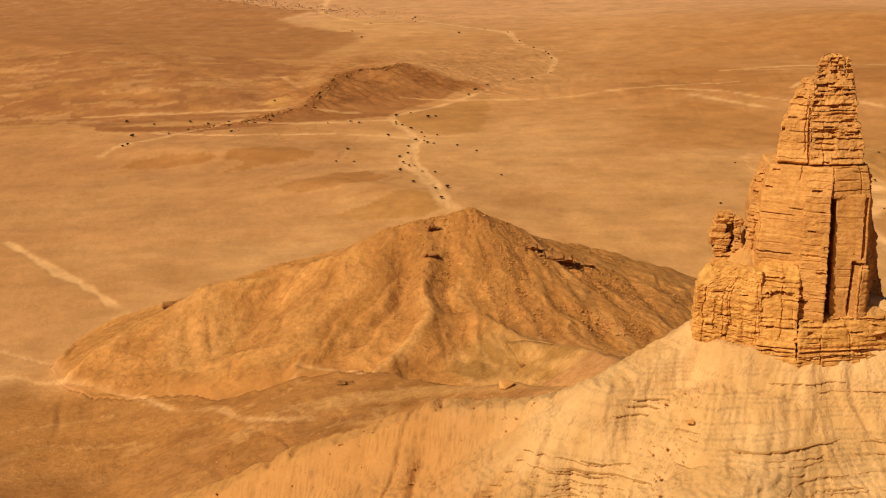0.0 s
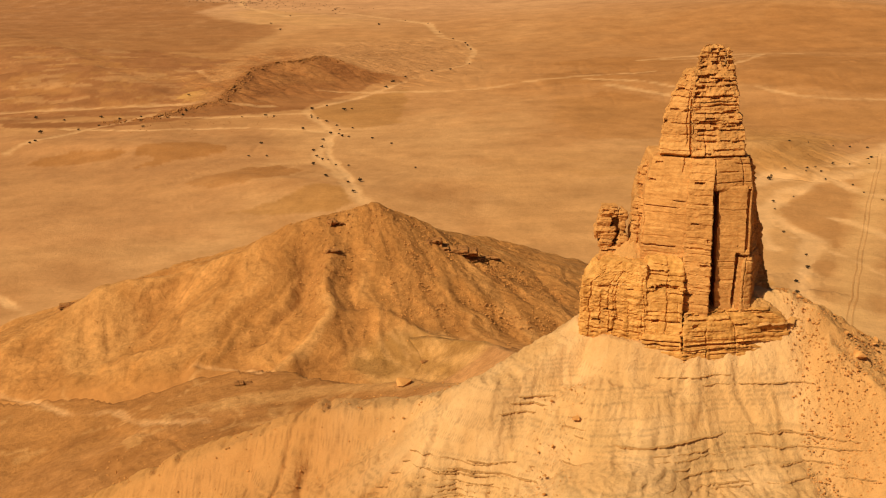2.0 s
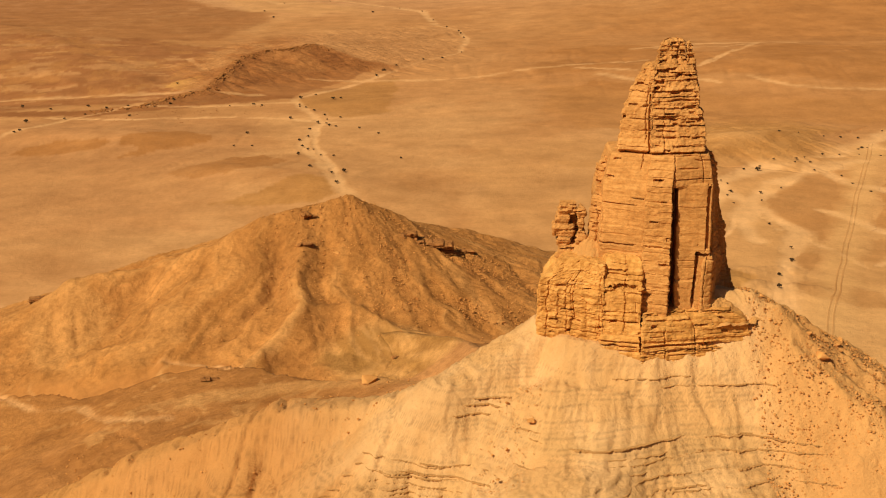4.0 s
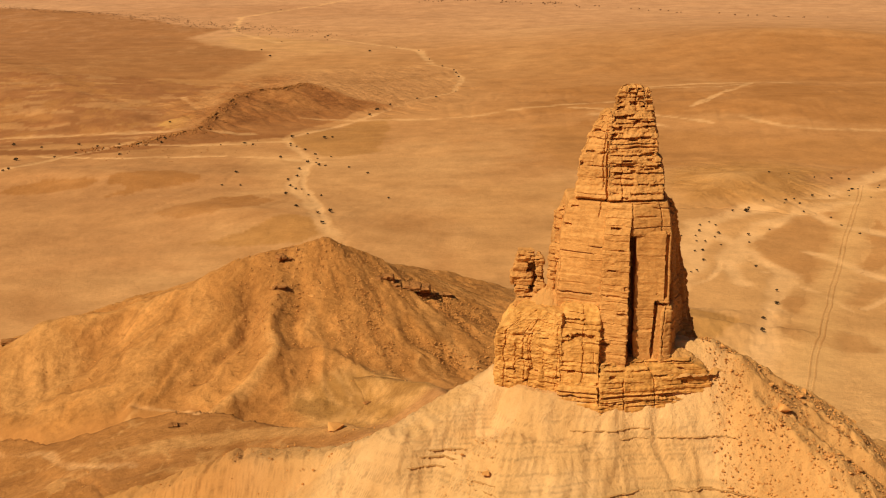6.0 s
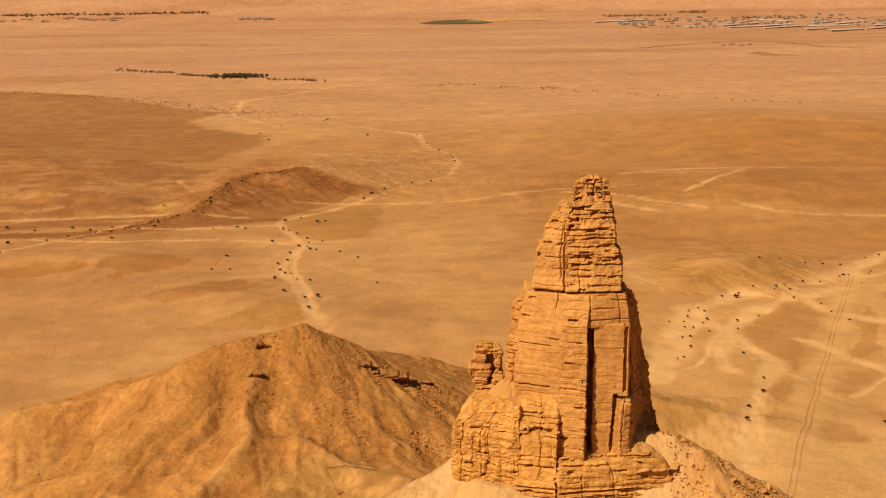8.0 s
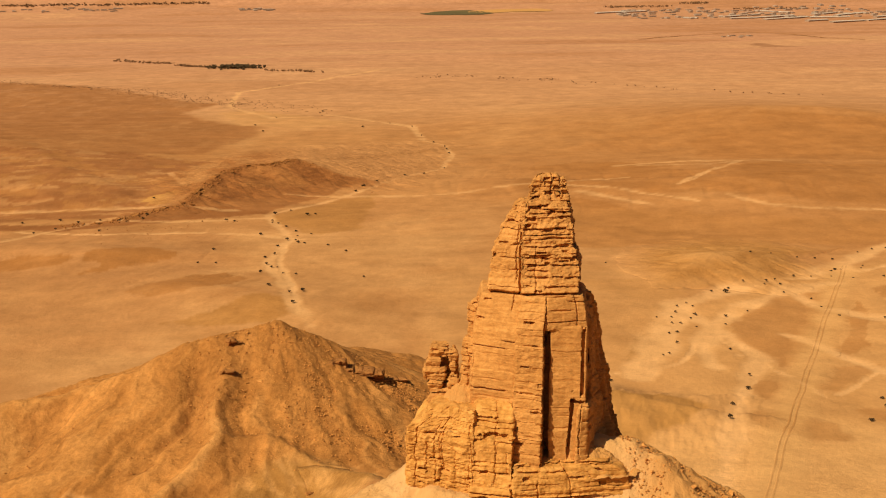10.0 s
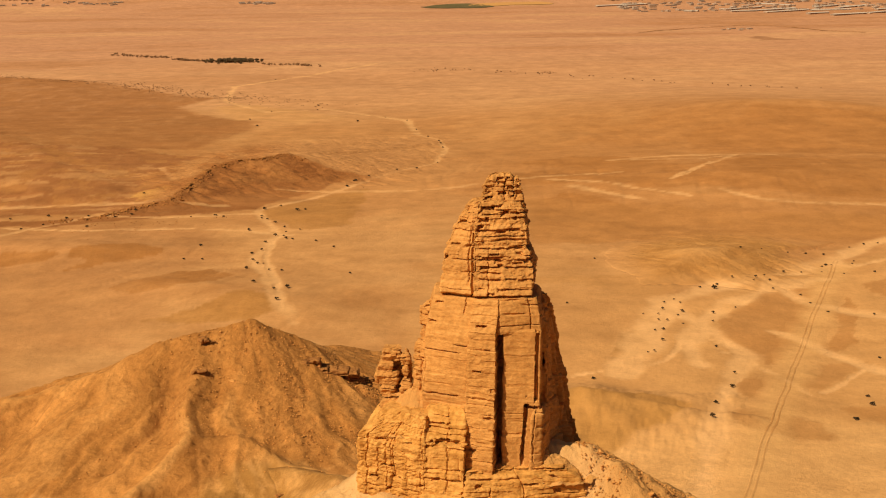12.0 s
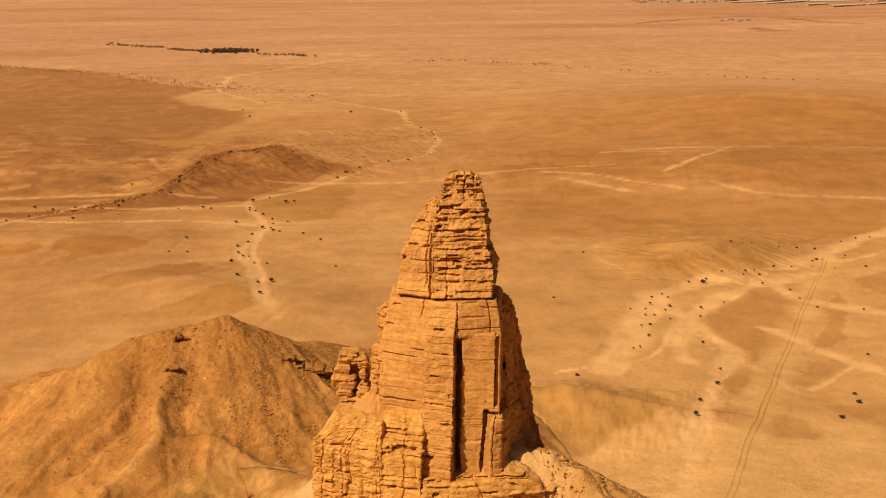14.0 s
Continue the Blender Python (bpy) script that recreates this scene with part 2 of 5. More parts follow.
def hill_form(X, Y):
    crest = [(98, 436, 12), (74, 428, 26), (57, 416, 37.5), (48, 413, 41.5), (39, 411, 45.5), (31, 409, 50), (20, 407, 57), (9.7, 405.5, 62), (0.6, 402, 60.5),
             (-9, 399, 59.6), (-17, 397, 58), (-24, 394, 55), (-31, 391, 51.5), (-40, 391, 48), (-52, 391, 44.2), (-66, 388, 43.2), (-75, 387.5, 41.8), (-80, 390, 38), (-89, 395, 32), (-102, 398, 22)]
    h = ridge(X, Y, crest, 0.72, 0.70, 19, 0.5, (1.1, 14.0), 21, 0.9, 1.0)
    h = over(h, ridge(X, Y, [(-4, 392, 56), (-6, 374, 48), (-3, 360, 44), (12, 360, 41), (25, 350, 36)], 0.70, 0.80, 19, 0.3, (0.6, 8.0), 22, 0.8, 0.7), 0.8)
    h = over(h, ridge(X, Y, [(-3, 360, 44), (-9, 348, 39), (-19, 335, 33)], 0.85, 0.80, 19, 0.3, (0.8, 6.0), 29, 0.7, 0.6), 0.8)
    h = over(h, ridge(X, Y, [(-34, 390, 51), (-42, 366, 37), (-46, 354, 31)], 0.80, 0.85, 19, 0.4, (0.6, 8.0), 23, 0.8, 0.8), 0.9)
    h = over(h, ridge(X, Y, [(-72, 386, 42), (-74, 372, 31), (-76, 362, 25)], 0.8, 0.9, 18, 0.4, (0.6, 6.0), 24, 0.8, 0.8), 0.9)
    h = over(h, ridge(X, Y, [(-82, 390, 37), (-92, 376, 28), (-98, 366, 22)], 0.8, 0.9, 17, 0.4, (0.6, 6.0), 25, 0.8, 0.8), 0.9)
    h = over(h, ridge(X, Y, [(13, 402, 59.5), (18, 384, 48), (22, 366, 38.5), (21, 352, 34)], 0.72, 0.62, 19, 0.5, (1.0, 11.0), 26, 0.7, 1.5), 1.2)
    h = over(h, ridge(X, Y, [(-18, 396, 54), (-20, 380, 45), (-23, 364, 36)], 0.80, 0.85, 19, 0.4, (0.6, 7.0), 27, 0.7, 0.8), 0.9)
    h = over(h, ridge(X, Y, [(-55, 390, 43.5), (-60, 376, 35), (-62, 362, 27)], 0.85, 0.85, 18, 0.4, (0.6, 6.0), 28, 0.7, 0.8), 0.9)
    return h


def bench_form(X, Y):
    h = ridge(X, Y, [(52, 250, 62), (34, 272, 53), (16, 292, 47), (-10, 305, 39), (-34, 308, 32.5), (-62, 330, 26), (-96, 352, 17)], 0.30, 0.62, 14, 2.0, (1.3, 14.0), 31, 0.5)
    h = over(h, ridge(X, Y, [(6, 347, 32), (14, 350, 35.5), (21, 350, 36.6), (30, 345, 37.5), (38, 330, 42), (44, 306, 48), (47, 290, 52)], 0.60, 0.75, 16, 0.4, (1.6, 5.5), 32, 0.8, 0.8))
    h = h + 1.5 * fbm(X / 44, Y / 44, 34, 5, 0.5)
    h = h - 0.4 * (1 - np.clip(7 * np.abs(fbm((X + 0.5 * Y) / 24, (Y - 0.5 * X) / 60, 35, 3, 0.5)), 0, 1))
    h = over(h, ridge(X, Y, [(-90, 322, 21), (-66, 336, 23), (-30, 336, 24), (6, 338, 25)], 0.12, 0.14, 12, 8.0, (0.7, 10.0), 33, 0.5), 2.0)
    return h


def cuesta_form(X, Y):
    """The dark gravel ridge out on the plain."""
    h = ridge(X, Y, [(40, 1008, -4), (12, 1024, 2), (-11, 1052, 8.5), (-30, 1066, 12.8), (-47, 1048, 12.3), (-68, 1040, 12), (-80, 1022, 11.5), (-87, 980, 10.5), (-91, 935, 9.5), (-97, 892, 8.7),
                     (-115, 873, 8.2), (-133, 850, 7.4), (-165, 838, 6.0)], 0.17, 0.12, -9, 1.0, (0.9, 15.0), 41, 1.3, 0.8)
    return h


def mound_form(X, Y):
    return ridge(X, Y, [(262, 706, 8), (236, 691, 14), (217, 679, 16.5), (196, 656, 12.5), (174, 632, 9.5), (150, 600, 6)], 0.36, 0.2, -2, 0.8, (0.6, 8.0), 51, 1.4, 0.8)


def low_forms(X, Y):
    """Low swells of the plain: knolls, terraces and the broad dome."""
    h = ridge(X, Y, [(-60, 640, 16), (-20, 610, 18), (20, 596, 14)], 0.14, 0.14, 6, 4.0, (0.8, 12.0), 61)
    h = np.maximum(h, ridge(X, Y, [(-190, 760, 12), (-120, 735, 14), (-80, 730, 12)], 0.12, 0.14, 3, 5.0, (0.6, 12.0), 62))
    h = np.maximum(h, ridge(X, Y, [(290, 1215, 1), (365, 1275, 8.5), (432, 1335, 18), (485, 1335, 16.6), (556, 1300, 11), (680, 1290, 8)], 0.12, 0.13, -9, 6.0, (0.7, 22.0), 63, 1.1, 3.0))
    h = np.maximum(h, ridge(X, Y, [(-420, 1330, 8), (-300, 1180, 13), (-235, 1040, 12), (-175, 960, 8)], 0.10, 0.09, -9, 24.0, (1.6, 22.0), 64))
    h = np.maximum(h, 1.1 * fbm(X / 8, Y / 8, 67, 5, 0.6) - 0.3 + ridge(X, Y, [(90, 452, 13), (108, 451, 20.5), (118, 449, 22), (128, 448, 20.5), (141, 455, 17), (156, 452, 12)], 0.42, 0.22, 7, 0.5, (0.3, 5.5), 65, 0.7, 0.8))
    h = np.maximum(h, ridge(X, Y, [(120, 1000, 2), (220, 940, 8), (320, 935, 13), (430, 960, 10)], 0.10, 0.08, -8, 12.0, (0.8, 18.0), 66))
    return h


def land(X, Y):
    """The height of the ground everywhere, all landforms together."""
    h = over(plain(X, Y), low_forms(X, Y), 1.0)
    h = over(h, over(mound_form(X, Y), cuesta_form(X, Y), 0.8), 0.8)
    h = over(h, bench_form(X, Y), 1.5)
    h = over(h, hill_form(X, Y), 2.6)
    h = over(h, pedestal_form(X, Y), 1.0)
    return h


def fine(X, Y):
    """Small unevenness of the open ground."""
    r = np.hypot(X, Y)
    return (0.22 + 0.20 * ease(430, 330, r)) * fbm(X / 9, Y / 9, 160, 5, 0.62) * ease(2500, 600, r)


# ---------------------------------------------------------------- end of landforms


# ---------------------------------------------------------------- mesh tools
def sheet(name, P, closed=False, keep=None, smooth=True):
    """A mesh from a grid of points, rows by columns; closed joins the last column to the first."""
    n, m = P.shape[:2]
    k = np.arange(n * m, dtype=np.int32).reshape(n, m)
    right = np.roll(k, -1, 1) if closed else k[:, 1:]
    left = k if closed else k[:, :-1]
    quads = np.stack([left[:-1], right[:-1], right[1:], left[1:]], -1).reshape(-1, 4)
    pts = P.reshape(-1, 3)
    if keep is not None:
        quads = quads[keep.reshape(-1)[quads].any(1)]
        used = np.unique(quads)
        back = np.zeros(len(pts), np.int32)
        back[used] = np.arange(len(used))
        quads, pts = back[quads], pts[used]
    else:
        used = None
    me = bpy.data.meshes.new(name)
    me.vertices.add(len(pts))
    me.vertices.foreach_set("co", pts.astype(np.float32).ravel())
    me.loops.add(quads.size)
    me.loops.foreach_set("vertex_index", quads.astype(np.int32).ravel())
    me.polygons.add(len(quads))
    me.polygons.foreach_set("loop_start", np.arange(0, quads.size, 4, dtype=np.int32))
    me.update(calc_edges=True)
    me.validate()
    me.polygons.foreach_set("use_smooth", np.full(len(me.polygons), smooth))
    return me, used


def paint_soil(me, rgb, stony=None):
    """The soil's colour, and in its fourth channel how stony it is."""
    a = me.attributes.new("soil", "FLOAT_COLOR", "POINT")
    stony = np.ones(len(rgb)) if stony is None else stony
    a.data.foreach_set("color", np.c_[rgb, stony].astype(np.float32).ravel())


def thing(name, me, mat, label, category, group="", kind=""):
    ob = new(name, me)
    if me is not None and mat is not None:
        me.materials.append(mat)
    return tagged(ob, label, category, group, kind)


def part(name, data, mat, parent, label=""):
    """One mesh object under a thing or a part, from a bmesh or a mesh."""
    if isinstance(data, bmesh.types.BMesh):
        me = bpy.data.meshes.new(name)
        data.to_mesh(me)
        data.free()
    else:
        me = data
    if not me.materials:
        me.materials.append(mat)
    ob = new(name, me)
    ob.parent = parent
    if label:
        ob["label"] = label
    return ob


def mix(a, b, f):
    f = np.asarray(f)[..., None]
    return np.asarray(a) * (1 - f) + np.asarray(b) * f


def blob(X, Y, x, y, rx, ry, turn=0.0, seed=0, rag=0.55):
    """1 inside a ragged patch of ground, 0 outside."""
    c, s = math.cos(radians(turn)), math.sin(radians(turn))
    u, v = ((X - x) * c + (Y - y) * s) / rx, (-(X - x) * s + (Y - y) * c) / ry
    full = np.zeros(X.shape)
    near = np.hypot(u, v) < 1.8
    if not near.any():
        return full
    X, Y, u, v = X[near], Y[near], u[near], v[near]
    wob = rag * fbm(X / (0.5 * (rx + ry)) * 1.7, Y / (0.5 * (rx + ry)) * 1.7, 300 + seed, 5, 0.6)
    full[near] = ease(1.15, 0.75, np.hypot(u, v) + wob)
    return full


def patch(X, Y, pts, soft=2.0, rag=3.0, seed=0):
    """1 inside a patch of ground with the given corners, 0 outside, with a ragged edge."""
    xs, ys = [p[0] for p in pts], [p[1] for p in pts]
    full, pad = np.zeros(X.shape), soft + 2 * rag
    near = (X > min(xs) - pad) & (X < max(xs) + pad) & (Y > min(ys) - pad) & (Y < max(ys) + pad)
    if not near.any():
        return full
    x, y = X[near], Y[near]
    inside = np.zeros(x.shape, bool)
    for (x0, y0), (x1, y1) in zip(pts, pts[1:] + pts[:1]):
        if y0 != y1:
            inside ^= ((y0 > y) != (y1 > y)) & (x < x0 + (y - y0) / (y1 - y0) * (x1 - x0))
    d = along(x, y, [(*p, 0) for p in pts + pts[:1]])[0]
    d = np.where(inside, d, -d) + 2 * rag * fbm(x / (5 * rag), y / (5 * rag), 330 + seed, 5, 0.6)
    full[near] = ease(-soft, soft, d)
    return full


# ---------------------------------------------------------------- soils
SAND, PALE, GRAVEL, RUST, HAZE_ROSE = (0.515, 0.250, 0.090), (0.600, 0.314, 0.122), (0.385, 0.162, 0.046), (0.31, 0.112, 0.034), (0.545, 0.275, 0.150)
NORTH_WADIS = [
    ([(83, 1277, 0), (102, 1227, 0), (106, 1166, 0), (92, 1086, 0), (40, 1003, 0), (-12, 913, 0), (-35, 867, 0)], 3.2),
    ([(-35, 867, 0), (-13, 782, 0), (-22, 711, 0), (-11, 659, 0), (-1, 604, 0), (10, 570, 0)], 4.0),
    ([(-33, 859, 0), (-83, 846, 0), (-139, 853, 0), (-170, 813, 0), (-200, 740, 0)], 3.5),
    ([(420, 800, 0), (329, 736, 0), (287, 686, 0), (249, 664, 0), (210, 634, 0), (180, 600, 0), (163, 555, 0), (140, 490, 0)], 8),
]
EAST_WADIS = [
    ([(180, 597, 0), (190, 562, 0), (197, 524, 0), (173, 466, 0), (150, 400, 0), (128, 330, 0)], 6),
    ([(244, 651, 0), (252, 604, 0), (290, 575, 0), (340, 570, 0)], 6),
    ([(83, 1277, 0), (76, 1402, 0), (-14, 1531, 0), (-82, 1500, 0), (-147, 1635, 0), (-152, 1792, 0), (40, 2100, 0)], 5),
    ([(-170, 408, 0), (-143, 387, 0), (-120, 370, 0), (-98, 353, 0), (-86, 345, 0), (-74, 332, 0), (-62, 329, 0), (-55, 314, 0), (-44, 301, 0), (-33, 297, 0)], 1.5),
]
WEST_WADIS = [
    ([(-151, 410, 0), (-126, 392, 0), (-103, 368, 0), (-99, 361, 0), (-82, 356, 0), (-64, 351, 0), (-46, 345, 0), (-30, 340, 0), (-14, 333, 0)], 1.0),
    ([(220, 560, 0), (260, 470, 0), (245, 400, 0), (200, 330, 0)], 5),
    ([(-128, 1050, 0), (-112, 1000, 0), (-100, 945, 0), (-97, 922, 0)], 2.6),
    ([(-90, 1000, 0), (-96, 955, 0), (-100, 925, 0)], 2.4),
    ([(235, 1060, 0), (300, 1075, 0), (370, 1068, 0)], 5.0),
    ([(339, 1066, 0), (259, 933, 0)], 3.0),
    ([(172, 962, 0), (209, 931, 0), (257, 874, 0)], 3.0),
]
LONE_WADIS = [
    ([(-250, 900, 0), (-140, 905, 0), (-60, 890, 0)], 5.0),
    ([(-30, 960, 0), (60, 955, 0), (140, 975, 0), (230, 985, 0)], 3.5),
    ([(-194, 551, 0), (-152, 496, 0), (-131, 469, 0), (-105, 422, 0)], 3.0),
]
WADIS = NORTH_WADIS + EAST_WADIS + WEST_WADIS + LONE_WADIS
TAN, OLIVE, BROWN, STONY = (0.46, 0.208, 0.062), (0.43, 0.202, 0.056), (0.405, 0.174, 0.049), (0.47, 0.216, 0.067)
FLATS = [(-800, 1240), (-184, 1160), (-116, 1134), (-79, 1103), (-94, 1032), (-94, 917), (-122, 854), (-240, 862), (-420, 900), (-800, 960)]
SADDLE_PATCHES = [
    # Pale sandy strip on the saddle's crest, its sunlit top painted in too.
    ([(40, 268), (20, 285), (-5, 300), (-32, 302), (-34, 310), (-8, 311), (18, 298), (42, 280)], (0.60, 0.312, 0.105), 0.65, 2, 2),
    ([(769, 2553), (800, 2592), (850, 2478), (774, 2500)], (0.34, 0.160, 0.075), 0.8, 8, 8),
    ([(100, 240), (100, 400), (150, 470), (215, 640), (330, 720), (420, 640), (330, 400), (220, 240)], (0.62, 0.326, 0.120), 0.85, 8, 6),
    ([(96, 240), (96, 395), (150, 430), (250, 445), (330, 410), (240, 240)], (0.72, 0.398, 0.154), 0.85, 8, 6),
    ([(112, 650), (146, 651), (175, 654), (200, 661), (220, 674), (238, 674), (264, 675), (232, 652), (201, 639), (175, 610), (163, 615), (144, 635), (116, 632)], (0.47, 0.225, 0.066), 0.8, 1.5, 2.5),
    ([(60, 480), (70, 700), (140, 700), (210, 650), (170, 600), (155, 545), (125, 470)], (0.56, 0.285, 0.103), 0.75, 6, 6),
]
WEST_PATCHES = [
    ([(120, 740), (100, 1000), (200, 1150), (330, 1330), (900, 1330), (700, 760)], (0.45, 0.20, 0.062), 0.6, 20, 18),
    ([(-400, 830), (-60, 800), (-30, 700), (-60, 545), (-400, 545)], (0.47, 0.220, 0.080), 0.8, 15, 15),
    ([(-1400, 2160), (-800, 2080), (-520, 2008), (-424, 1959), (-320, 1851), (-223, 1738), (-150, 1665), (-205, 1580), (-150, 1490), (-85, 1425), (-101, 1247), (-123, 1178), (-222, 1155), (-1400, 1200)], (0.355, 0.148, 0.046), 0.85, 9, 16),
    (FLATS, (0.325, 0.126, 0.040), 0.85, 4, 9),
]
MIDDLE_GROUND_PATCHES = [
    ([(-97, 897), (-115, 878), (-133, 855), (-165, 843), (-230, 850), (-230, 838), (-165, 818), (-133, 830), (-98, 852), (-64, 860), (-40, 877), (-60, 905)], (0.29, 0.110, 0.032), 0.9, 1.2, 4),
    ([(-182, 713), (-173, 726), (-155, 731), (-131, 726), (-128, 720), (-136, 710), (-153, 705), (-171, 705)], BROWN, 0.95, 0.7, 1.5),
    ([(-126, 729), (-109, 742), (-92, 747), (-73, 731), (-74, 718), (-95, 707), (-109, 694), (-118, 692), (-110, 708), (-122, 717)], BROWN, 0.95, 0.7, 2.5),
    ([(-87, 640), (-77, 650), (-58, 668), (-41, 678), (-26, 660), (-35, 640), (-54, 626), (-72, 625)], BROWN, 0.95, 0.7, 2.5),
]
EAST_FLAT_PATCHES = [
    ([(-57, 578), (-36, 591), (-15, 612), (-7, 609), (1, 585), (-9, 575), (-33, 572)], OLIVE, 0.9, 0.8, 2),
    ([(-35, 859), (5, 939), (37, 969), (29, 819), (-2, 798)], OLIVE, 0.75, 2, 4),
    ([(158, 1070), (209, 1097), (252, 1075), (282, 1041), (225, 1025), (178, 1041)], BROWN, 0.85, 1.2, 4),
    ([(331, 1035), (358, 1050), (380, 1031), (358, 948), (327, 928), (312, 949)], BROWN, 0.85, 1.2, 4),
    ([(152, 883), (175, 911), (195, 890), (219, 832), (230, 785), (197, 771), (159, 790), (142, 825)], BROWN, 0.85, 1.2, 3),
]
NORTH_PATCHES = [
    ([(145, 961), (206, 1093), (282, 1006), (363, 1055), (470, 992), (420, 845), (296, 894), (222, 918)], BROWN, 0.75, 5, 18),
    ([(140, 905), (211, 862), (276, 822), (420, 800), (380, 755), (223, 744), (140, 737), (128, 803)], STONY, 0.85, 4, 6),
    ([(324, 1183), (392, 1254), (431, 1312), (600, 1264), (700, 1048), (348, 1089), (314, 1114)], (0.43, 0.188, 0.056), 0.85, 6, 10),
    ([(15, 1134), (44, 1160), (59, 1144), (28, 1111)], (0.30, 0.17, 0.085), 0.6, 3, 4),
    ([(-147, 1566), (-102, 1587), (-22, 1485), (5, 1426), (-42, 1395), (-117, 1423)], PALE, 0.9, 6, 8),
]
FAR_PATCHES = [
    ([(239, 633), (267, 641), (240, 580), (221, 535), (202, 509), (200, 531), (189, 550), (205, 585)], STONY, 0.75, 0.5, 2.4),
    ([(234, 535), (274, 620), (270, 592), (250, 544), (234, 525)], STONY, 0.75, 0.5, 2.4),
    ([(208, 481), (227, 513), (245, 516), (227, 493), (214, 479)], STONY, 0.55, 0.7, 2.0),
    ([(179, 471), (187, 492), (193, 489), (189, 472), (182, 464)], STONY, 0.7, 0.7, 1.2),
    ([(290, 643), (313, 661), (330, 640), (296, 616), (290, 627)], STONY, 0.7, 0.8, 1.6),
    ([(137, 508), (152, 551), (160, 556), (161, 539), (157, 522), (145, 510)], OLIVE, 0.85, 0.6, 1.2),
]
FARTHEST_PATCHES = [
    ([(168, 455), (186, 447), (204, 440), (196, 420), (170, 430)], TAN, 0.6, 2, 2.5),
    ([(215, 455), (262, 470), (258, 415), (228, 425)], TAN, 0.6, 2, 2.5),
    ([(96, 456), (118, 458), (142, 459), (156, 452), (152, 436), (138, 424), (120, 402), (100, 396), (90, 425)], (0.50, 0.248, 0.070), 0.9, 2, 2.5),
    ([(12, 1024), (-30, 1066), (-68, 1040), (-90, 950), (-97, 892), (-64, 862), (-38, 878), (-15, 938), (20, 1000)], (0.34, 0.135, 0.040), 0.85, 2, 4),
]
PATCHES = SADDLE_PATCHES + WEST_PATCHES + MIDDLE_GROUND_PATCHES + EAST_FLAT_PATCHES + NORTH_PATCHES + FAR_PATCHES + FARTHEST_PATCHES
EAST_STREAMS = [
    ([(186, 548, 0), (192, 535, 0), (197, 520, 0), (197, 504, 0), (201, 494, 0), (206, 470, 0)], 1.4),
    ([(186, 527, 0), (192, 521, 0), (190, 503, 0), (184, 487, 0), (172, 462, 0)], 1.3),
    ([(121, 490, 0), (136, 497, 0), (148, 500, 0), (161, 510, 0), (169, 525, 0), (175, 544, 0)], 1.5),
    ([(246, 512, 0), (233, 497, 0), (220, 481, 0), (212, 473, 0)], 1.4),
    ([(252, 1057, 0), (304, 1046, 0), (338, 1066, 0)], 3.0),
    ([(256, 929, 0), (272, 946, 0), (307, 1020, 0)], 2.0),
]
FAR_STREAMS = [
    ([(183, 929, 0), (203, 901, 0), (225, 872, 0)], 5.0),
    ([(280, 885, 0), (300, 854, 0), (326, 841, 0), (380, 832, 0)], 4.0),
    ([(329, 703, 0), (290, 676, 0), (258, 661, 0), (226, 648, 0), (198, 627, 0), (180, 602, 0), (172, 570, 0), (162, 534, 0), (148, 503, 0)], 2.6),
    ([(274, 654, 0), (240, 638, 0), (212, 605, 0), (190, 572, 0), (176, 536, 0), (174, 506, 0)], 6.0),
    ([(-184, 817, 0), (-128, 798, 0), (-78, 804, 0), (-36, 798, 0), (-7, 779, 0)], 3.0),
]
LAST_STREAMS = [
    ([(3, 589, 0), (-2, 629, 0), (-15, 710, 0), (-15, 761, 0)], 2.5),
]
STREAMS = EAST_STREAMS + FAR_STREAMS + LAST_STREAMS


def olive_spur(col, X, Y):
    """The olive-tinted, ribbed foot of the hill above the saddle."""
    f = blob(X, Y, 26, 338, 22, 17, -24, 25, 0.3)
    rib = fbm((X + 0.45 * Y) / 2.6, (Y - 0.45 * X) / 16, 219, 4, 0.6)
    col = mix(col, mix((0.40, 0.202, 0.055), (0.58, 0.312, 0.105), ease(-0.3, 0.35, rib)), 0.85 * f)
    return mix(col, (0.31, 0.152, 0.040), 0.75 * blob(X, Y, 9, 338, 9, 4, -24, 26, 0.3))


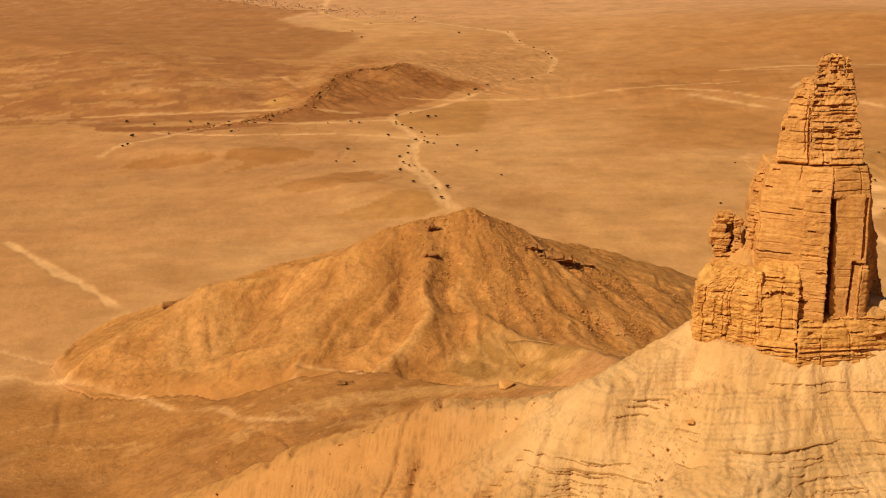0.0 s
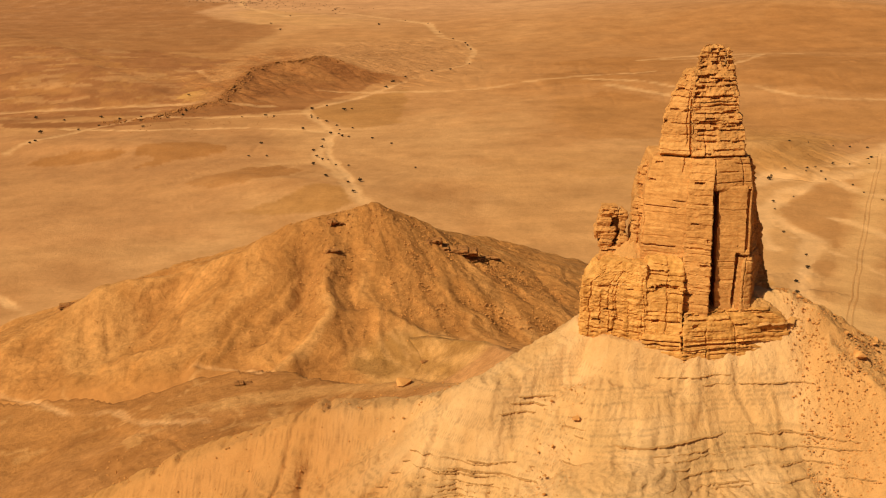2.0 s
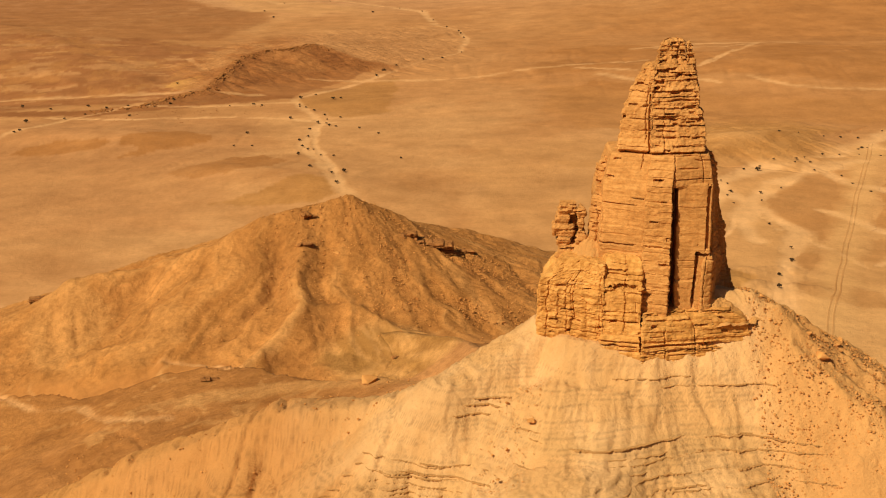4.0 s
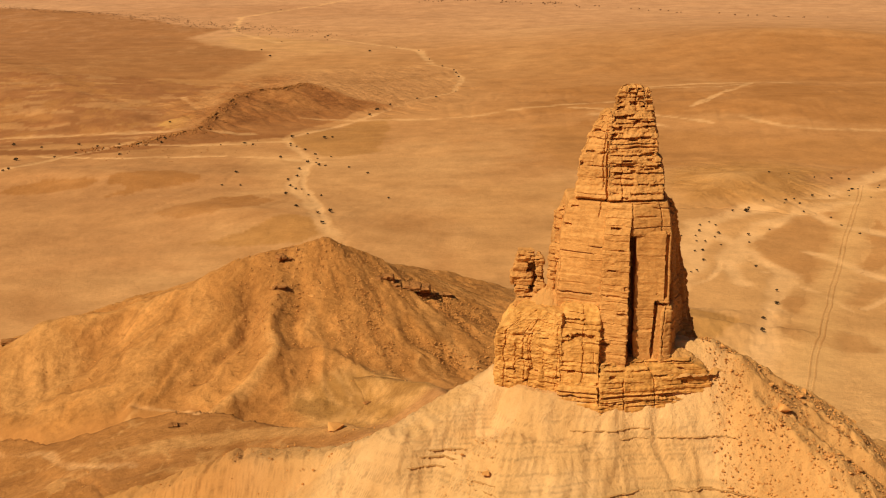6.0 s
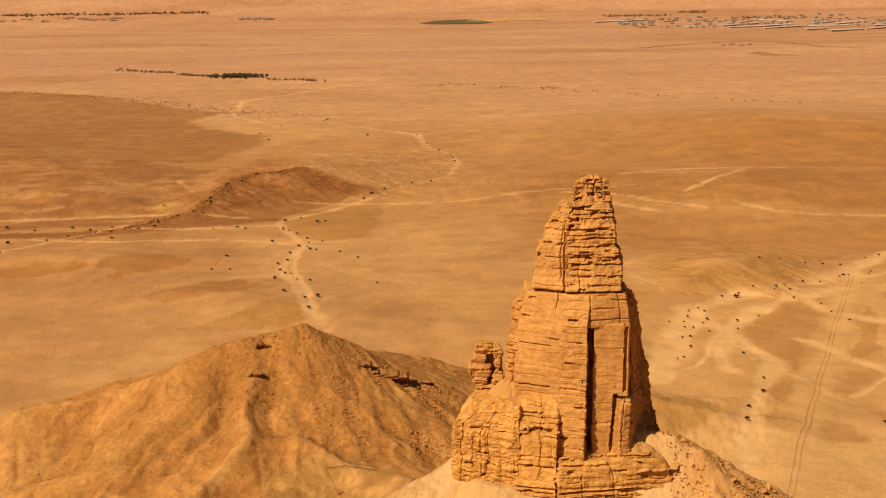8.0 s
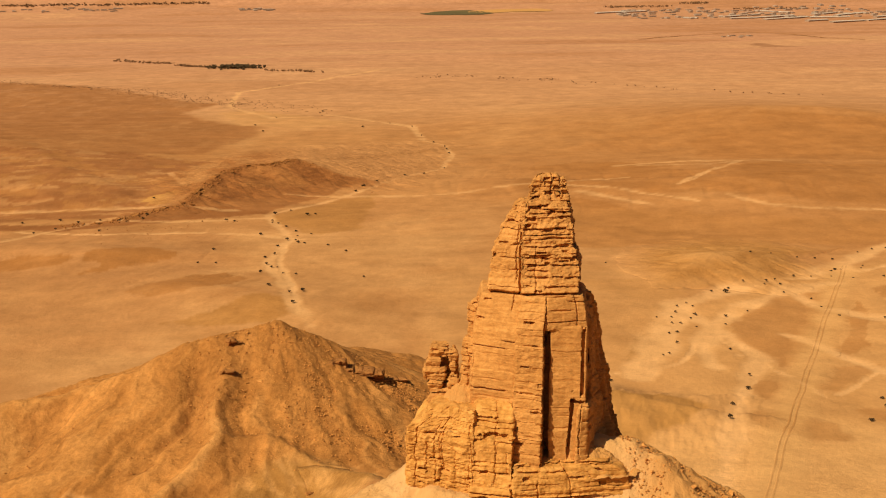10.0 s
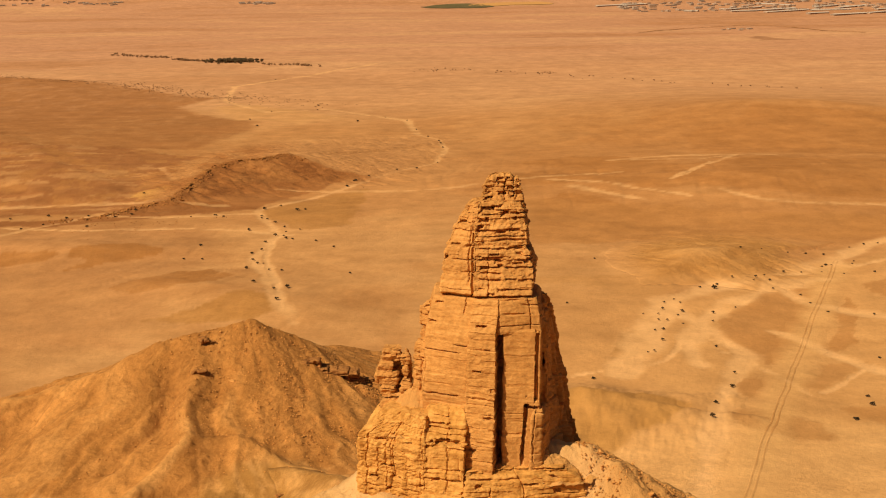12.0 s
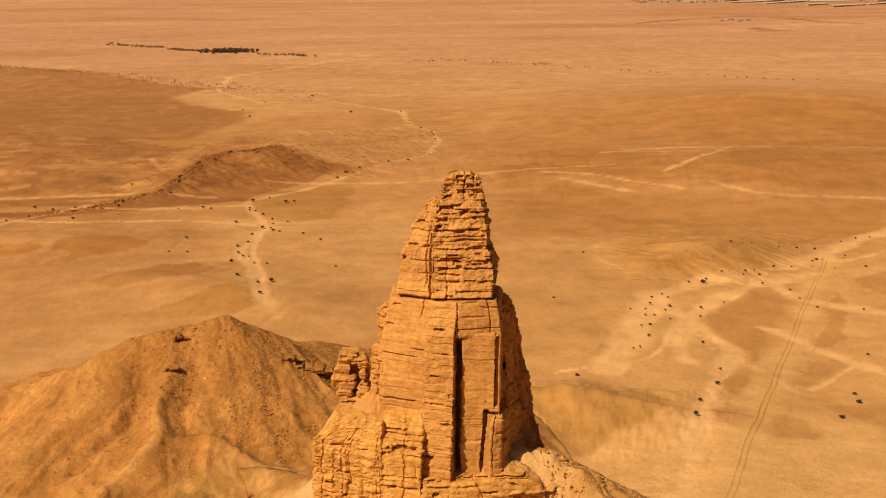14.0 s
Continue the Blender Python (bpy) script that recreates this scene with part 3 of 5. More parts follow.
def soil(X, Y, Z):
    """The colour of the loose ground: sand, pale wadi sand, gravel and rust-red stony flats, with distance haze painted
    in.
    """
    r = np.hypot(X, Y)
    big, med = fbm(X / 260, Y / 260, 71, 5, 0.6), fbm(X / 60, Y / 60, 75, 5, 0.62)
    col = mix(SAND, PALE, ease(-0.1, 0.5, big + 0.5 * med))
    col = mix(col, GRAVEL, 0.4 * ease(0.05, 0.45, fbm(X / 140, Y / 140, 83, 6, 0.62)) * ease(250, 420, r))
    crisp = fbm(X / 95, Y / 120, 86, 6, 0.6)
    col = mix(col, GRAVEL, 0.3 * ease(0.10, 0.40, crisp) * ease(300, 480, r))
    col = mix(col, PALE, 0.3 * ease(-0.15, -0.45, crisp) * ease(300, 480, r))
    streak = ease(-0.25, 0.35, fbm(X / 33, Y / 80, 91, 5, 0.65))
    rust = blob(X, Y, -420, 1500, 230, 250, 0, 3)
    col = mix(col, RUST, 0.6 * rust * (0.72 + 0.28 * streak))
    grav = np.maximum(blob(X, Y, -90, 300, 95, 70, 0, 12), 0.5 * blob(X, Y, 520, 1400, 330, 330, 0, 5, 0.4))
    grav = np.maximum(grav, 0.7 * blob(X, Y, 100, 355, 26, 40, 0, 13))
    col = mix(col, (0.40, 0.172, 0.046), 0.95 * grav * (0.75 + 0.25 * streak))
    col = mix(col, PALE, 0.6 * blob(X, Y, 20, 720, 55, 110, 0, 14, 0.4))
    fan = blob(X, Y, 185, 440, 115, 240, -18, 15, 0.4)
    col = mix(col, (0.61, 0.318, 0.117), 0.9 * fan)
    col = mix(col, (0.44, 0.194, 0.053), 0.85 * blob(X, Y, -30, 343, 112, 34, 8, 23, 0.4))
    col = mix(col, (0.37, 0.156, 0.041), 0.8 * ease(-0.25, 0.35, fbm(X / 40, Y / 12, 94, 5, 0.65)) * blob(X, Y, -85, 300, 110, 55, 0, 24, 0.4))
    # Distance haze painted into the soil: paler and rosier farther out.
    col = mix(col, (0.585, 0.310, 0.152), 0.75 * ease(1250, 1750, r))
    col = mix(col, HAZE_ROSE, 0.9 * ease(1600, 2700, r))
    stripe = fbm(X / 520, Y / 170, 150, 6, 0.66)
    col = mix(col, (0.43, 0.196, 0.078), 0.55 * ease(0.02, 0.45, stripe) * ease(1500, 2300, r))
    col = mix(col, (0.64, 0.355, 0.175), 0.55 * ease(-0.05, -0.45, stripe) * ease(1500, 2300, r))
    speck = ease(-0.05, 0.35, fbm(X / 16, Y / 30, 95, 6, 0.68))
    for k, (pts, tone, much, soft, rag) in enumerate(PATCHES):
        f = patch(X, Y, pts, soft, rag, k)
        col = mix(col, tone, much * f * (1 - (0.25 if soft > 2.5 else 0.15) * speck))
    thread = fbm(X / 20, Y / 26, 97, 5, 0.65)
    flats = patch(X, Y, FLATS, 4, 9, 3)
    col = mix(col, TAN, 0.55 * ease(0.12, 0.2, thread) * flats)
    col = mix(col, PALE, 0.45 * ease(0.16, 0.26, fbm(X / 34, Y / 15, 99, 5, 0.62)) * flats)
    col = mix(col, PALE, 0.2 * blob(X, Y, -130, 590, 90, 90, 0, 16, 0.5))
    wet = np.zeros(X.shape)
    for k, (pts, wide) in enumerate(WADIS + STREAMS):
        xs, ys = [p[0] for p in pts], [p[1] for p in pts]
        near = (X > min(xs) - 40) & (X < max(xs) + 40) & (Y > min(ys) - 40) & (Y < max(ys) + 40)
        if near.any():
            x, y = X[near], Y[near]
            d = along(x, y, pts)[0] + 0.9 * wide * fbm(x / (3.5 * wide), y / (3.5 * wide), 120 + k, 4, 0.6)
            wet[near] = np.maximum(wet[near], (0.65 if max(ys) > 850 else 0.85 if ys[0] > 420 else 0.55) * ease(1.15 * wide, 0.3 * wide, d) * ease(-0.8, -0.3, fbm(x / 25, y / 25, 170 + k, 3)))
    col = olive_spur(col, X, Y)
    col = mix(col, (0.62, 0.33, 0.115), 0.5 * ease(0.05, 0.015, np.abs(fbm(X / 30, Y / 30, 141, 4, 0.6))) * ease(430, 360, r))
    col = mix(col, (0.60, 0.31, 0.085), 0.8 * blob(X, Y, -112, 930, 14, 26, 0, 18))
    col = mix(col, (0.80, 0.46, 0.200), 0.85 * wet)
    small, long = fbm(X / 13, Y / 20, 151, 4, 0.7), fbm(X / 70, Y / 17, 152, 5, 0.65)
    small = small * ease(2600, 900, r)
    col = col * (1 + 0.09 * small + 0.14 * long * ease(280, 600, r))[..., None]
    return col, wet


# ---------------------------------------------------------------- ground and landforms
def layers(X, Y):
    return [plain(X, Y), low_forms(X, Y), mound_form(X, Y), cuesta_form(X, Y), bench_form(X, Y), hill_form(X, Y), pedestal_form(X, Y)]


SOFTS = [0, 1.0, 0.8, 0.8, 1.5, 2.6, 1.0]


def stacked(ls, skip=None):
    h = ls[0]
    for k in range(1, len(ls)):
        if k != skip:
            h = over(h, ls[k], SOFTS[k])
    return h


def owned(ls, k):
    """How far a landform stands out of all the others: 0 outside, 1 well inside."""
    return ease(0.0, 2.0, ls[k] - stacked(ls, k))


FORMS = {"mound": 2, "cuesta": 3, "hill": 5, "pedestal": 6}
CENTRE = (28.0, 10.0)
az = np.radians(np.concatenate([np.arange(-24, 27.5, 0.06), np.arange(28, 336, 2.0)]))
rad = np.concatenate([[0.005, 60, 120, 165], 190 * 1.0055 ** np.arange(0, 597), [5300, 6000, 7500, 9500]])
GX, GY = CENTRE[0] + np.outer(rad, np.sin(az)), CENTRE[1] + np.outer(rad, np.cos(az))
ls = layers(GX, GY)
GZ = stacked(ls)
soil_rgb, wet = soil(GX, GY, GZ)
GZ = GZ - 0.35 * wet + fine(GX, GY)
for k in FORMS.values():
    GZ = GZ - 4.0 * ease(0.15, 0.9, owned(ls, k))
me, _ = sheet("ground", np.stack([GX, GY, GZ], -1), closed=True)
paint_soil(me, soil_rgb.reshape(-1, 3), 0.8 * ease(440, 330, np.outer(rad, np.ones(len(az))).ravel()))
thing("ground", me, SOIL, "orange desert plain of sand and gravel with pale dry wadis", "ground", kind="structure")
del GX, GY, GZ, soil_rgb, ls


def landform(name, key, xs, ys, mat, colour, detail, label, category):
    X, Y = np.meshgrid(xs, ys)
    ls = layers(X, Y)
    m = owned(ls, FORMS[key])
    Z = stacked(ls)
    base, wet = soil(X, Y, Z)
    Z = Z + fine(X, Y) + detail(X, Y, Z) * m * m - 0.35 * wet - 0.5 * (1 - ease(0, 0.08, m)) + 0.10 * ease(0.04, 0.12, m)
    me, used = sheet(name, np.stack([X, Y, Z], -1), keep=m > 0.001)
    own = ease(0.3, 5.0, ls[FORMS[key]] - stacked(ls, FORMS[key]))
    rgb = base * (1 - own[..., None]) + colour(X, Y, Z) * own[..., None]
    paint_soil(me, rgb.reshape(-1, 3)[used], own.reshape(-1)[used])
    return thing(name, me, mat, label, category)


def fan_out(X, Y):
    """Metres round the hilltop, so that rills run straight down from it."""
    return 46 * np.arctan2(X - 6, 432 - Y) + 6 * fbm(X / 22, Y / 22, 201, 4)


def divide(X, Y):
    """0 on the sharp divides between the gullies of the hill, growing into the hollows."""
    return np.abs(fbm(fan_out(X, Y) / 13, np.hypot(X - 6, Y - 432) / 110, 206, 3, 0.55))


def spurs(X, Y, Z):
    return 3.4 * (0.45 - np.clip(2.0 * divide(X, Y), 0, 1)) * ease(60, 42, Z) * (0.5 + 0.5 * ease(25, -20, X))


def hill_detail(X, Y, Z):
    way, out = fan_out(X, Y), np.hypot(X - 6, Y - 432)
    rill = np.abs(fbm(way / 5.5, out / 60, 203, 3))
    thin = np.abs(fbm(way / 2.0, out / 40, 204, 2))
    scree = fbm(X / 2.2, Y / 2.2, 207, 5, 0.65)
    coarse = blob(X, Y, 36, 384, 44, 30, -20, 31)
    return spurs(X, Y, Z) - 0.35 * (1 - np.clip(4 * rill, 0, 1)) - 0.22 * (1 - np.clip(4 * thin, 0, 1)) + 0.35 * fbm(X / 9, Y / 9, 205, 5, 0.55) + (0.24 + 0.30 * coarse) * scree


def hill_colour(X, Y, Z):
    way, out = fan_out(X, Y), np.hypot(X - 6, Y - 432)
    col = mix((0.445, 0.195, 0.050), (0.53, 0.244, 0.069), ease(-0.35, 0.4, fbm(way / 9, out / 50, 210, 5, 0.65)))
    rill = np.abs(fbm(way / 8, out / 70, 214, 3))
    col = mix(col, (0.57, 0.275, 0.083), 0.5 * ease(0.13, 0.02, rill) * ease(60, 34, Z))
    col = col * (1 + 0.30 * fbm(way / 1.7, out / 34, 218, 3, 0.6))[..., None]
    col = mix(col, (0.42, 0.178, 0.046), 0.35 * ease(0.05, 0.3, fbm(way / 5, out / 40, 215, 4, 0.6)))
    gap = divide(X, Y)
    # Relief shading painted into the soil: sharp divides lighter, hollows between them darker.
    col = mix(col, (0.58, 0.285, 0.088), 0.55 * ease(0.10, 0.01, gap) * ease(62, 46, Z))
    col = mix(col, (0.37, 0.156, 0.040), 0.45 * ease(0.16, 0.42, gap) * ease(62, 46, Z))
    # The knoll's sunlit crest, painted in as a pale streak.
    crest = along(X, Y, [(-5, 366, 0), (-3, 360, 0), (-9, 348, 0), (-19, 335, 0)])[0] + 1.5 * fbm(X / 4, Y / 4, 216, 3)
    col = mix(col, (0.62, 0.318, 0.105), 0.7 * ease(2.6, 0.6, crest))
    chute = along(X, Y, [(38, 392, 0), (47, 372, 0), (58, 352, 0)])[0] + 1.5 * fbm(X / 4, Y / 4, 217, 3)
    col = mix(col, (0.60, 0.305, 0.098), 0.6 * ease(3.0, 0.8, chute))
    col = mix(col, (0.56, 0.28, 0.088), 0.7 * blob(X, Y, -75, 372, 12, 20, 10, 33))
    return olive_spur(mix(col, (0.45, 0.196, 0.051), 0.5 * blob(X, Y, 38, 388, 45, 26, -20, 31)), X, Y)


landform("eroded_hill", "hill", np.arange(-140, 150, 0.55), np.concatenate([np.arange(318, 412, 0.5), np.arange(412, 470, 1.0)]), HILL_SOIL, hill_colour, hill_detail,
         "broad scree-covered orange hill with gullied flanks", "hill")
RIM = [(40, 1008, 0), (12, 1024, 0), (-11, 1052, 0), (-30, 1066, 0), (-47, 1048, 0), (-68, 1040, 0), (-80, 1022, 0), (-87, 980, 0), (-91, 935, 0), (-97, 892, 0), (-115, 873, 0), (-133, 850, 0), (-165, 838, 0)]


def gravel_colour(X, Y, Z):
    """Dark gravel on the steep face, the rusty flat's own colour behind the rim."""
    d, _, side, _ = along(X, Y, RIM)
    face = mix((0.26, 0.097, 0.027), (0.37, 0.147, 0.043), ease(-0.35, 0.35, fbm(X / 9, Y / 14, 220, 5, 0.68)))
    face = mix(face, (0.48, 0.222, 0.070), 0.35 * ease(0.0, 0.45, fbm(X / 45, Y / 45, 223, 4)))
    flat = mix((0.40, 0.165, 0.050), (0.50, 0.240, 0.085), ease(-0.2, 0.4, fbm(X / 26, Y / 40, 221, 5, 0.65)))
    flat = mix(flat, (0.55, 0.275, 0.105), 0.8 * ease(-75, -25, X))
    return mix(flat, face, ease(-6, 3, np.where(side > 0, d, -d) + 4 * fbm(X / 12, Y / 12, 224, 3)))


def gravel_detail(X, Y, Z):
    run = np.abs(fbm((X + 0.3 * Y) / 14, Y / 60, 226, 3))
    return 0.9 * fbm(X / 12, Y / 12, 222, 5, 0.6) - 0.45 * (1 - np.clip(4 * run, 0, 1))


landform("gravel_ridge", "cuesta", np.arange(-175, 160, 1.2), np.concatenate([np.arange(830, 1080, 1.2), np.arange(1080, 1350, 2.5)]), HILL_SOIL, gravel_colour, gravel_detail,
         "dark rust-brown gravel ridge on the plain", "hill")


def mound_colour(X, Y, Z):
    col = mix((0.47, 0.222, 0.064), (0.53, 0.262, 0.082), ease(-0.3, 0.3, fbm(X / 8, Y / 8, 230, 5, 0.62)))
    # Crest highlight put into the colour: the mound lightens towards its top.
    return mix(col, (0.60, 0.312, 0.110), 0.8 * ease(12.5, 16.0, Z + 1.2 * fbm(X / 7, Y / 7, 233, 3)))


landform("sand_mound", "mound", np.arange(150, 325, 0.9), np.arange(615, 800, 0.9), MARL, mound_colour,
         lambda X, Y, Z: 0.5 * fbm(X / 9, Y / 9, 232, 4) - 0.5 * (1 - np.clip(4 * np.abs(fbm((X - Y) / 9, (X + Y) / 40, 234, 3)), 0, 1)) * 0.4, "low tan sand mound beside a dry wadi", "hill")


def marl_detail(X, Y, Z):
    t = Z / 0.85 + 0.25 * fbm(X / 14, Y / 14, 241, 3)
    f = t - np.floor(t)
    gate = ease(-0.1, 0.30, fbm(X / 11, Z / 4.0, 240, 3)) * ease(84.5, 82, Z) * ease(86, 78, X)
    step = 0.85 * (ease(0.35, 0.70, f) - f) * 0.7 * gate * (0.3 + 0.9 * value(np.floor(t) * 1.7, X / 9, 243))
    lean = X + 0.35 * (Y - 210) * np.sign(X - 66)
    rill = np.abs(fbm(lean / 2.4 + 0.8 * fbm(X / 5, Y / 5, 244, 2), Y / 22, 245, 4, 0.6))
    rough = 0.45 * np.maximum(ease(80, 92, X), 0.8 * blob(X, Y, 38, 206, 6, 13, 25, 41))
    lumps = fbm(X / 1.8, Y / 1.8, 247, 4, 0.6)
    thin = np.abs(fbm(lean / 0.9 + 0.9 * fbm(X / 4, Y / 4, 249, 2), Y / 12, 239, 3))
    flute = np.abs(fbm(lean / 6.5 + 0.5 * fbm(X / 9, Y / 9, 236, 2), Y / 60, 237, 2))
    return step - 0.8 * (1 - np.clip(2.4 * flute, 0, 1)) * ease(86, 80, Z) * ease(98, 88, X) - 0.28 * (1 - np.clip(4.5 * rill, 0, 1)) - 0.14 * (1 - np.clip(4 * thin, 0, 1)) + 0.3 * fbm(X / 7, Y / 7, 248, 3) + 0.12 * fbm(X / 0.9, Y / 0.9, 246, 4, 0.6) + rough * np.maximum(lumps, -0.1) * 1.6


def marl_colour(X, Y, Z):
    col = mix((0.64, 0.365, 0.142), (0.70, 0.422, 0.185), ease(-0.3, 0.4, fbm(X / 9, Y / 9, 250, 5, 0.6)))
    band = fbm(X / 40, Z / 1.2, 252, 4, 0.6)
    t = Z / 0.62 + 0.5 * fbm(X / 20, Y / 20, 241, 3)
    line = ease(0.30, 0.04, np.abs(t - np.floor(t) - 0.5)) * ease(0.40, 0.65, value(np.floor(t) * 3.3, X / 7, 253)) * ease(84, 80, Z)
    col = mix(col, (0.5, 0.3, 0.117), 0.35 * ease(0.0, 0.35, band) * ease(80, 72, Z) * ease(20, 45, X) * ease(95, 80, X))
    col = mix(col, (0.60, 0.305, 0.098), 0.85 * ease(80, 90, X))
    col = mix(col, (0.50, 0.232, 0.068), 0.9 * ease(24, -8, X))
    col = mix(col, col * 0.66, 0.7 * line * ease(90, 82, X))
    return mix(col, (0.53, 0.252, 0.072), ease(236, 250, Y))


pedestal = landform("marl_pedestal", "pedestal", np.arange(-96, 160, 0.34), np.concatenate([np.arange(120, 180, 1.2), np.arange(180, 226, 0.24), np.arange(226, 335, 1.0)]), MARL,
                    marl_colour, marl_detail, "pale yellow marl slope with thin ledges and rills", "slope")


def ledge(x0, x1, level, jut, thick, seed):
    """A thin hard bed that juts from the slope along one level, with a broken front edge."""
    x = np.arange(x0, x1, 0.3)
    y = np.linspace(226, 172, 240)
    XX, YY = np.meshgrid(x, y, indexing="ij")
    H = pedestal_form(XX, YY)
    H = H + marl_detail(XX, YY, H)
    z = level + 0.35 * fbm(x / 9, x * 0, seed, 2)
    front = y[np.argmax(H < z[:, None] - 0.02, axis=1)]
    lost = (H[:, 0] < z + 0.3) | (H[:, -1] > z)
    z = np.where(lost, H.min(1) - 4, z)
    ends = ease(0, 1.2, x - x0) * ease(0, 1.2, x1 - x) * ~lost
    out = 0.75 * jut * ends * (0.5 + 0.7 * value(x / 1.6, x * 0, seed + 2)) * ease(0.08, 0.35, value(x / 5.0, x * 0 + 3, seed + 3))
    rows = [(front + 1.0, z), (front - out, z - 0.02), (front - out, z - thick * 0.8), (front - 0.8 * out, z - thick), (front + 0.6, z - thick)]
    me, _ = sheet("ledge", np.stack([np.stack([x, a, c], -1) for a, c in rows], 0), smooth=False)
    paint_soil(me, np.tile((0.50, 0.28, 0.10), (len(me.vertices), 1)))
    return part("ledge", me, MARL, pedestal, "thin jutting bed of harder marl")


rng = random.Random(33)
for level, x0, x1, jut in ((79.6, 58, 72, 0.3), (78.4, 66, 86, 0.35), (76.2, 34, 41, 0.5), (75.2, 32, 39, 0.4), (74.0, 30, 37, 0.3), (73.0, 40, 45, 0.6), (72.2, 39, 45, 0.6),
                           (71.5, 49, 70, 0.7), (71.0, 72, 92, 0.6), (70.2, 53, 66, 0.6), (69.6, 70, 93, 0.45), (68.9, 40, 44, 0.5), (68.4, 50, 62, 0.5), (67.6, 66, 90, 0.4),
                           (67.0, 24, 36, 0.35), (66.2, 50, 72, 0.55), (65.6, 20, 37, 0.4), (65.0, 16, 34, 0.4), (64.4, 52, 70, 0.5), (64.0, 14, 36, 0.4), (63.2, 72, 92, 0.45),
                           (63.0, 12, 38, 0.4), (62.2, 10, 40, 0.45), (61.2, 8, 40, 0.4), (60.2, 4, 38, 0.4), (61.6, 50, 80, 0.45), (59.0, 2, 36, 0.4), (58.0, 48, 90, 0.4)):
    ledge(x0, x1, level, jut, rng.uniform(0.14, 0.28), rng.randrange(1000))
for k in range(6):
    ledge(50 + rng.uniform(-2, 4), 90 + rng.uniform(-10, 5), 71.8 - 2.1 * k + rng.uniform(-0.3, 0.3), rng.uniform(0.35, 0.75), rng.uniform(0.16, 0.34), 60 + k)
    ledge(10 - k + rng.uniform(0, 5), 37 + rng.uniform(-6, 2), 66.8 - 1.5 * k + rng.uniform(-0.2, 0.2), rng.uniform(0.25, 0.45), rng.uniform(0.12, 0.22), 80 + k)


# ---------------------------------------------------------------- the rock pinnacle
def column(name, levels, parent, mat, seed, beds=(0.5, 1.5), rough=0.15, cut=0.4, share=0.5, pockets=4, joints=2, lumps=0.12, holes=(), step=0.12, label="", crown=0.5, flute=0.0):
    """A bedded rock column. levels: height and four plan corners (front left, front right, back right, back left), from the foot up.
    rough: how much single beds stand out; cut, share: depth and share of open bedding cuts; holes: (x, z, half width, half height, depth) in the front."""
    rng = random.Random(seed)
    zs = np.arange(levels[0][0], levels[-1][0], step)
    zk = [l[0] for l in levels]
    C = np.stack([np.stack([np.interp(zs, zk, [l[1 + k][a] for l in levels]) for a in (0, 1)], -1) for k in range(4)], 1)
    mid = levels[len(levels) // 2]
    sizes = [math.dist(mid[1 + k], mid[1 + (k + 1) % 4]) for k in range(4)]
    rows, S, run = [], [], 0.0
    for k, spacing in enumerate((0.13, 0.17, 0.5, 0.20)):
        n = max(5, int(sizes[k] / spacing))
        t = np.arange(n) / n
        rows.append(C[:, k, None] * (1 - t)[None, :, None] + C[:, (k + 1) % 4, None] * t[None, :, None])
        S.append(run + t * sizes[k])
        run += sizes[k]
    P, S = np.concatenate(rows, 1), np.concatenate(S)
    for _ in range(2):
        P = (np.roll(P, 1, 1) + P + np.roll(P, -1, 1)) / 3
    T = np.roll(P, -1, 1) - np.roll(P, 1, 1)
    N = np.stack([T[..., 1], -T[..., 0]], -1)
    N /= np.linalg.norm(N, axis=-1, keepdims=True) + 1e-9
    SS, ZZ = np.meshgrid(S, zs)
    ZW = ZZ + 0.22 * fbm(SS / 3, ZZ / 4, seed + 1, 4, 0.6) + 0.012 * (SS - 3)
    edge = [levels[0][0] - rng.random()]
    while edge[-1] < levels[-1][0] + 2:
        edge.append(edge[-1] + rng.uniform(*beds) * (0.4 if rng.random() < 0.35 else 1))
    edge = np.array(edge)
    bed = np.clip(np.searchsorted(edge, ZW) - 1, 0, len(edge) - 2)
    below, above = ZW - edge[bed], edge[bed + 1] - ZW
    near, gap = np.where(below < above, bed, bed + 1), np.minimum(below, above)
    D = rough * (2 * lattice(bed, bed * 0, seed + 8) - 1) + 1.1 * rough * fbm(SS / 2.2, bed * 7.3, seed + 7, 4, 0.65)
    gate = (lattice(near, near * 0 + 1, seed + 9) < share) * ease(0.42, 0.62, value(SS / 2.8, near * 3.1, seed + 10))
    wide = 0.05 + 0.10 * lattice(near, near * 0 + 2, seed + 11)
    D = D - cut * gate * ease(2.2, 0.8, gap / wide)
    for _ in range(joints):
        at, lo, size = rng.uniform(0, sizes[0] + sizes[1]), rng.uniform(zs[0], zs[-1]), rng.uniform(2, 9)
        off = SS - at - 0.55 * fbm(ZZ / 2.5, ZZ * 0 + at, seed + 12, 5, 0.65)
        D = D - rng.uniform(0.2, 0.55) * np.exp(-((off / 0.085) ** 2)) * ease(size, 0.7 * size, np.abs(ZZ - lo))
    spots = [(rng.uniform(0, sizes[0] + 0.5 * sizes[1]), rng.uniform(zs[0] + 1, zs[-1] - 0.5), rng.uniform(0.3, 1.0), rng.uniform(0.12, 0.32), rng.uniform(0.4, 0.9)) for _ in range(pockets)]
    for x, z, w, h, deep in holes:
        a = mid[1][0], mid[2][0]
        spots.append(((x - a[0]) / (a[1] - a[0]) * sizes[0], z, w, h, deep))
    rag = fbm(SS / 0.6, ZZ / 0.5, seed + 13, 3)
